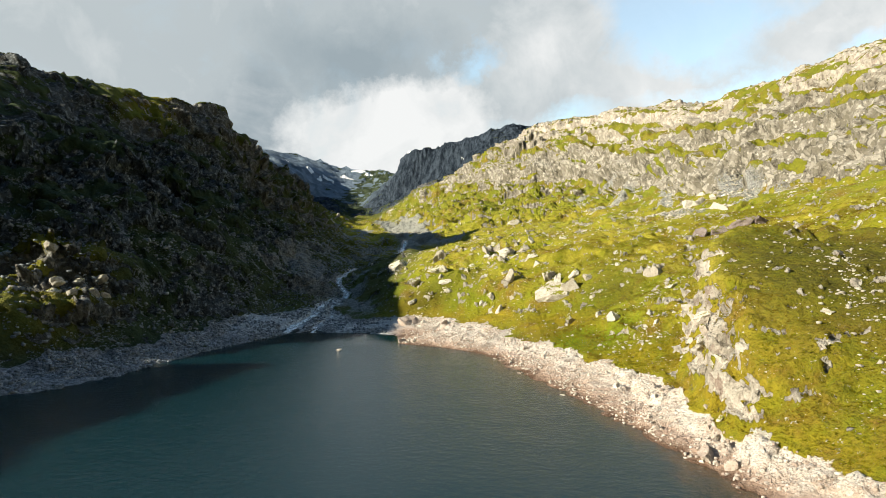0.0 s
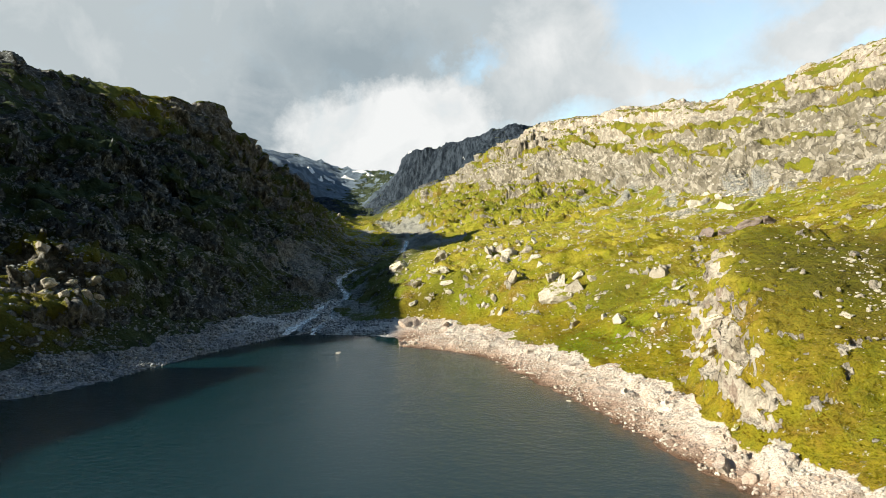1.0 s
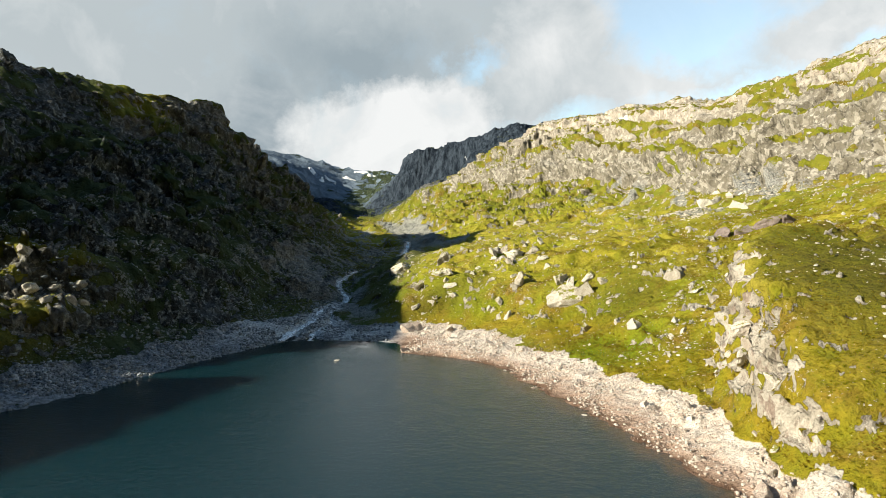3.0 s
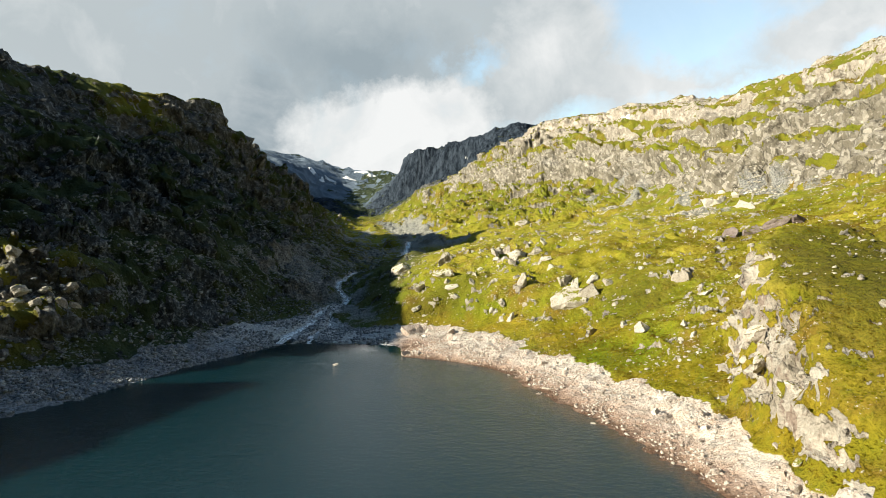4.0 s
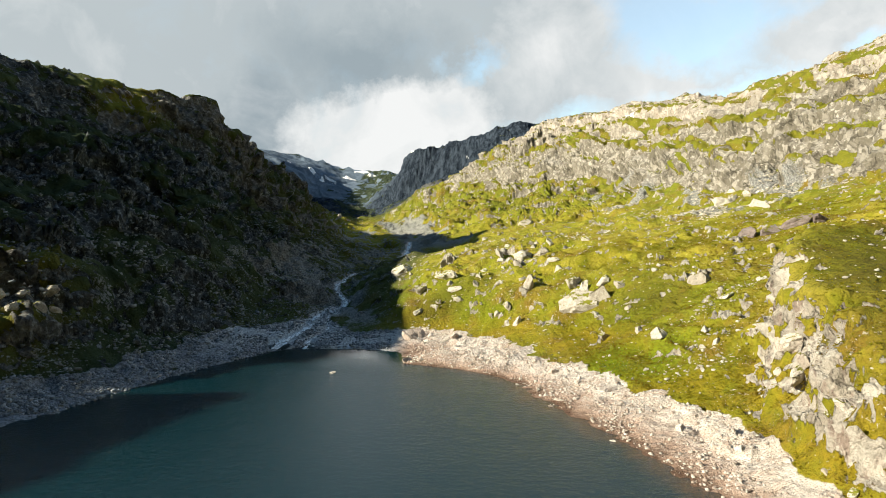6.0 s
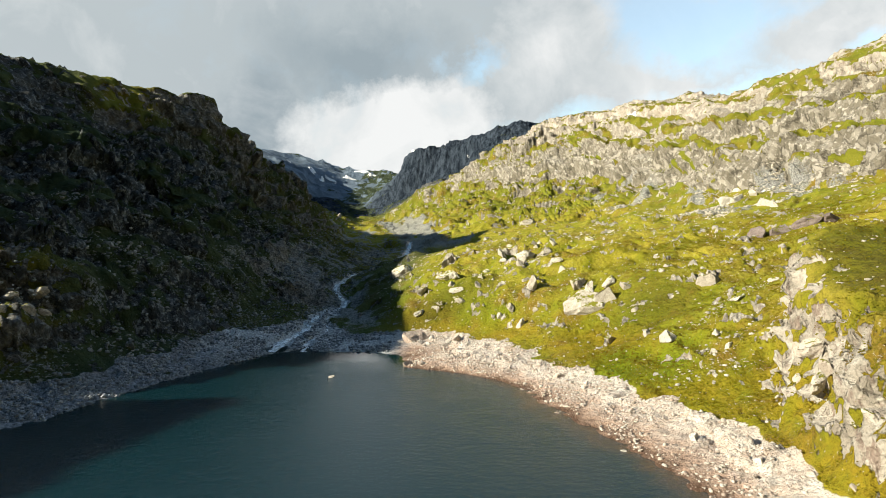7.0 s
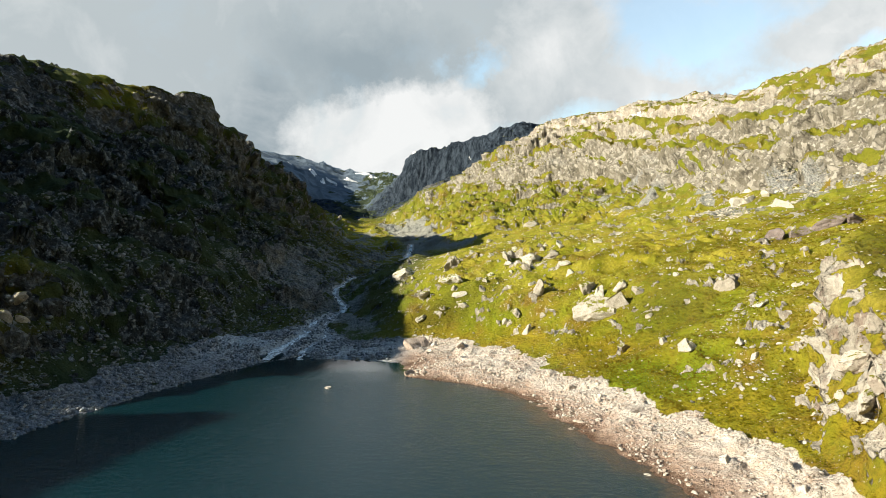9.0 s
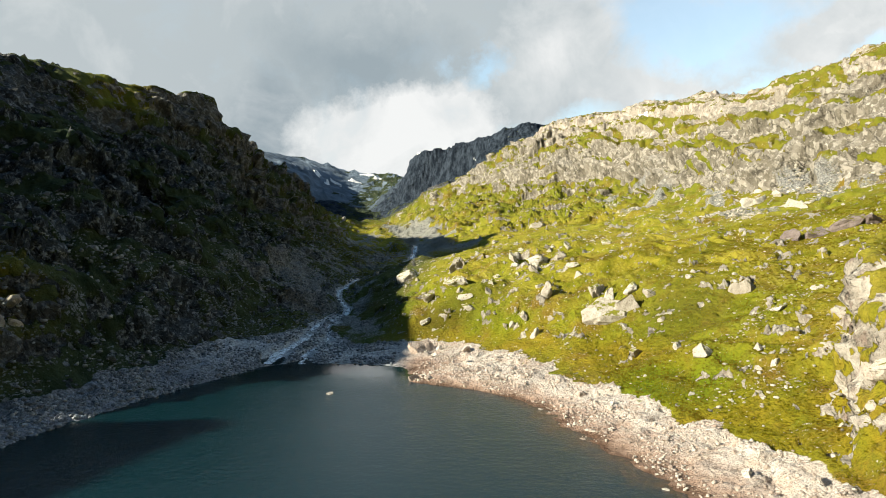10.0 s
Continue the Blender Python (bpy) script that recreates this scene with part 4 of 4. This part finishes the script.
AWASH = [(-52, 232.6, 3.2, 0.5), (9.5, 221, 1.8, 0.5), (17, 196, 1.6, 0.5), (27, 168, 1.5, 0.4)]
boulders(SLOPE_A, mat_boulder, "grey granite boulder on the sunlit grassy hillside", "hillside boulders", 11)
boulders(SLOPE_B, mat_boulder, "grey granite boulder on the sunlit grassy hillside", "hillside boulders", 12)
boulders(BENCH, mat_loose, "weathered grey boulder below the sunlit cliff", "hillside boulders", 21)
boulders(OUTCROP, mat_slate, "dark rock boulder breaking through the turf", "hillside boulders", 13)
boulders([(x - 1, y + 17, w, h) for x, y, w, h in MOUND], mat_boulder, "grey granite boulder on the rocky lakeside mound", "mound boulders", 19)
boulders(SHORE, mat_pale, "pale bleached boulder on the stony lake shore", "shore boulders", 14)


for x, y, w, h in AWASH:
    ob = tagged(new("boulder", boulder_mesh(int(900 + x), 3)), "flat pale stone awash in the lake", "boulder", "stones in the lake")
    ob.data.materials.append(mat_pale)
    ob.matrix_basis = Matrix.Translation((x, y, 0.04)) @ pose(0, 0, 0, 0, 0, 12 * x) @ Matrix.Diagonal((w / 2, w / 3, h / 2, 1))


rr = np.random.RandomState(77)
for name, count, lo, hi in (("crest", 16, 150, 222), ("foot", 5, 120, 150)):
    ys = rr.uniform(lo, hi, count)
    xs = np.interp(ys, [100, 140, 168, 201, 212, 235], [58, 59, 65, 78, 88, 104]) + rr.normal(-0.5, 2.2, count)
    boulders([(x, y, w, w * h) for x, y, w, h in zip(xs, ys, (1.6 if name == "crest" else 1.2) + (3.6 if name == "crest" else 1.6) * rr.rand(count) ** 1.6, rr.uniform(0.35, 0.6, count))], mat_crag, "pale angular rock block on the knoll above the shore", "knoll rocks", 30 if name == "crest" else 31)


def pick(r, n, x0, x1, y0, y1, keep):
    """n random places in a box where keep(x, y) holds, thicker where the clumping noise is high."""
    out = []
    while len(out) < n:
        x, y = r.uniform(x0, x1, 4 * n), r.uniform(y0, y1, 4 * n)
        ok = keep(x, y) & (fbm(x / 16, y / 16, 3, 301) > r.uniform(-0.45, 0.75, len(x)))
        out += list(zip(x[ok], y[ok]))
    return np.array(out[:n])


def mask_at(grid, x, y):
    i = np.clip(np.searchsorted(gx, x) - 1, 0, len(gx) - 2)
    j = np.clip(np.searchsorted(gy, y) - 1, 0, len(gy) - 2)
    return grid[j, i]


def on_slope(x, y):
    return (mask_at(shore, x, y) < 0.3) & (mask_at(GZ, x, y) > 5)


def on_shore(x, y):
    return (mask_at(shore, x, y) > 0.5) & (mask_at(GZ, x, y) > 0.0) & (mask_at(gully, x, y) < 0.3)


r = np.random.RandomState(5)
p = pick(r, 70, -60, 200, 105, 480, lambda x, y: on_slope(x, y) & (x > -0.55 * (y - 300) - 30))
boulders([(x, y, w, w * h) for (x, y), w, h in zip(p, 1.0 + 2.0 * r.rand(70) ** 2, r.uniform(0.45, 0.8, 70))], mat_boulder, "grey granite boulder on the sunlit grassy hillside", "hillside boulders", 15)
p = pick(r, 24, -48, 45, 296, 400, on_slope)
boulders([(x, y, w, w * h) for (x, y), w, h in zip(p, 2.0 + 3.5 * r.rand(24) ** 1.5, r.uniform(0.5, 0.8, 24))], mat_boulder, "grey granite boulder on the sunlit grassy hillside", "hillside boulders", 20)
p = pick(r, 50, 0, 75, 100, 300, on_shore)
boulders([(x, y, w, w * h) for (x, y), w, h in zip(p, 0.9 + 1.4 * r.rand(50) ** 2, r.uniform(0.5, 0.8, 50))], mat_pale, "pale bleached boulder on the stony lake shore", "shore boulders", 16)
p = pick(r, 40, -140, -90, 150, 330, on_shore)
boulders([(x, y, w, w * h) for (x, y), w, h in zip(p, 0.9 + 1.6 * r.rand(40) ** 2, r.uniform(0.5, 0.8, 40))], mat_shade_stone, "dark grey boulder on the shaded lake shore", "shaded boulders", 17)
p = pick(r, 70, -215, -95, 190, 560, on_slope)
boulders([(x, y, w, w * h) for (x, y), w, h in zip(p, 1.4 + 3.0 * r.rand(70) ** 2, r.uniform(0.5, 0.8, 70))], mat_shade_stone, "dark grey boulder on the shaded mountainside", "shaded boulders", 18)

# ---- loose stones and grass: countless small pieces ----


def strewn(name, protos, places, sizes, squash, mat, label, seed, lift=0.1):
    """Copies of small meshes joined into one object."""
    r = np.random.RandomState(seed)
    V, F, base = [], [], 0
    which = r.randint(0, len(protos), len(places))
    z = ground_at(places[:, 0], places[:, 1])
    for n, (pv, pf) in enumerate(protos):
        idx = np.where(which == n)[0]
        if not len(idx):
            continue
        a = r.uniform(0, 2 * np.pi, len(idx))
        s = sizes[idx]
        sx, sy, sz = s * r.uniform(0.7, 1.2, len(idx)), s * r.uniform(0.7, 1.2, len(idx)), s * squash * r.uniform(0.7, 1.3, len(idx))
        x = pv[None, :, 0] * sx[:, None]
        y = pv[None, :, 1] * sy[:, None]
        w = pv[None, :, 2] * sz[:, None]
        co = np.stack([x * np.cos(a)[:, None] - y * np.sin(a)[:, None] + places[idx, 0][:, None],
                       x * np.sin(a)[:, None] + y * np.cos(a)[:, None] + places[idx, 1][:, None],
                       w + (z[idx] + lift * s)[:, None]], -1)
        f = pf[None] + (np.arange(len(idx)) * len(pv))[:, None, None] + base
        V.append(co.reshape(-1, 3)), F.append(f.reshape(-1, 3))
        base += len(idx) * len(pv)
    V, F = np.concatenate(V), np.concatenate(F)
    me = bpy.data.meshes.new(name)
    me.vertices.add(len(V))
    me.vertices.foreach_set("co", V.astype(np.float32).ravel())
    me.loops.add(F.size)
    me.loops.foreach_set("vertex_index", F.astype(np.int32).ravel())
    me.polygons.add(len(F))
    me.polygons.foreach_set("loop_start", np.arange(0, F.size, 3, dtype=np.int32))
    me.update(calc_edges=True)
    me.materials.append(mat)
    return tagged(new(name, me), label, name.replace("_", " "), kind="stuff")


def pebble(seed):
    r = np.random.RandomState(seed)
    bm = bmesh.new()
    bmesh.ops.create_icosphere(bm, subdivisions=1, radius=0.5)
    v = np.array([p.co for p in bm.verts])
    f = np.array([[q.index for q in p.verts] for p in bm.faces])
    bm.free()
    for _ in range(6):
        n = r.normal(size=3)
        n /= np.linalg.norm(n)
        v = v - np.maximum(v @ n - r.uniform(0.2, 0.4), 0)[:, None] * n
    return v * r.uniform(0.92, 1.12, (len(v), 1)), f


def tuft(seed):
    """A low ragged clump of grass: bent blades round a centre."""
    r = np.random.RandomState(seed)
    v, f = [], []
    for i in range(7):
        a = r.uniform(0, 2 * np.pi)
        d, q = np.array([np.cos(a), np.sin(a), 0]), np.array([-np.sin(a), np.cos(a), 0])
        foot, tip = d * r.uniform(0, 0.15), d * r.uniform(0.25, 0.6) + np.array([0, 0, r.uniform(0.5, 1.0)])
        b = len(v)
        v += [foot - 0.22 * q, foot + 0.22 * q, tip]
        f.append([b, b + 1, b + 2])
    return np.array(v), np.array(f)


stones = [pebble(i) for i in range(8)]
tufts = [tuft(40 + i) for i in range(8)]
r = np.random.RandomState(8)
p = pick(r, 7000, -60, 210, 98, 500, lambda x, y: on_slope(x, y) & (x > -0.55 * (y - 300) - 30))
runs = []
for (x0, y0), (x1, y1), n in (((104, 172), (76, 106), 170), ((118, 170), (96, 112), 140), ((130, 190), (112, 130), 100), ((66, 196), (50, 206), 60), ((92, 240), (62, 228), 110)):
    t = r.rand(n)
    runs.append(np.stack([x0 + (x1 - x0) * t + r.normal(0, 2.2, n), y0 + (y1 - y0) * t + r.normal(0, 2.5, n)], -1))
runs = np.concatenate(runs)
p[:len(runs)] = runs
strewn("loose_stones", stones, p, np.where(np.arange(7000) < len(runs), 0.5, 0.35) + 1.5 * r.rand(7000) ** 3.5, 0.55, mat_loose, "grey stones scattered over the green hillside", 21)
p = pick(r, 10000, -30, 80, 90, 320, on_shore)
strewn("shore_stones", stones, p, 0.16 + 1.2 * r.rand(10000) ** 5, 0.7, mat_pale, "pale bleached stones covering the dry lake shore", 22)
q = pick(r, 2600, 60, 215, 320, 640, lambda x, y: mask_at(TALUS, x, y) > 0.35)
strewn("talus", stones, q, 0.5 + 2.6 * r.rand(2600) ** 3, 0.6, mat_loose, "pale broken rocks fallen below the cliff", 27)
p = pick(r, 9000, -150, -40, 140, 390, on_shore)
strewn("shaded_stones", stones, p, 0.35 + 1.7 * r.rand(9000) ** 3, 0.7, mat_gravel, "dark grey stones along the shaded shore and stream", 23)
p = []
for rows in (STREAM, BRANCH):
    lx, ly, lw = stream_line(rows, 0.8)
    p.append(np.stack([lx + lw * r.normal(0, 0.45, len(lx)), ly + r.normal(0, 1, len(lx))], -1))
p = np.concatenate(p)
p = p[p[:, 1] > 278]
strewn("stream_stones", stones, p, 0.4 + 1.3 * r.rand(len(p)) ** 3, 0.75, mat_shade_stone, "dark wet stones lying in the mountain stream", 26, 0.25)
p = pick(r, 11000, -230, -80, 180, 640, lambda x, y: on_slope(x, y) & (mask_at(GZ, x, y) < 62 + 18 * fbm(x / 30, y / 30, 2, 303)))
strewn("scree", stones, p, 0.5 + 2.2 * r.rand(11000) ** 3, 0.6, mat_shade_stone, "dark scree strewn down the shaded mountainside", 24)
r = np.random.RandomState(9)
x, y = r.uniform(30, 170, 260000), r.uniform(95, 340, 260000)
ok = (mask_at(rock, x, y) < 0.4) & (mask_at(HEATH_SHADE, x, y) < r.rand(260000)) & (mask_at(shore, x, y) < 0.3) & (mask_at(GZ, x, y) > 4.5)
p = np.stack([x[ok], y[ok]], -1)[:62000]
strewn("grass", tufts, p, 0.35 + 0.45 * r.rand(len(p)), 0.42, mat_tuft, "yellow-green mountain grass in low tufts", 25, 0.0)
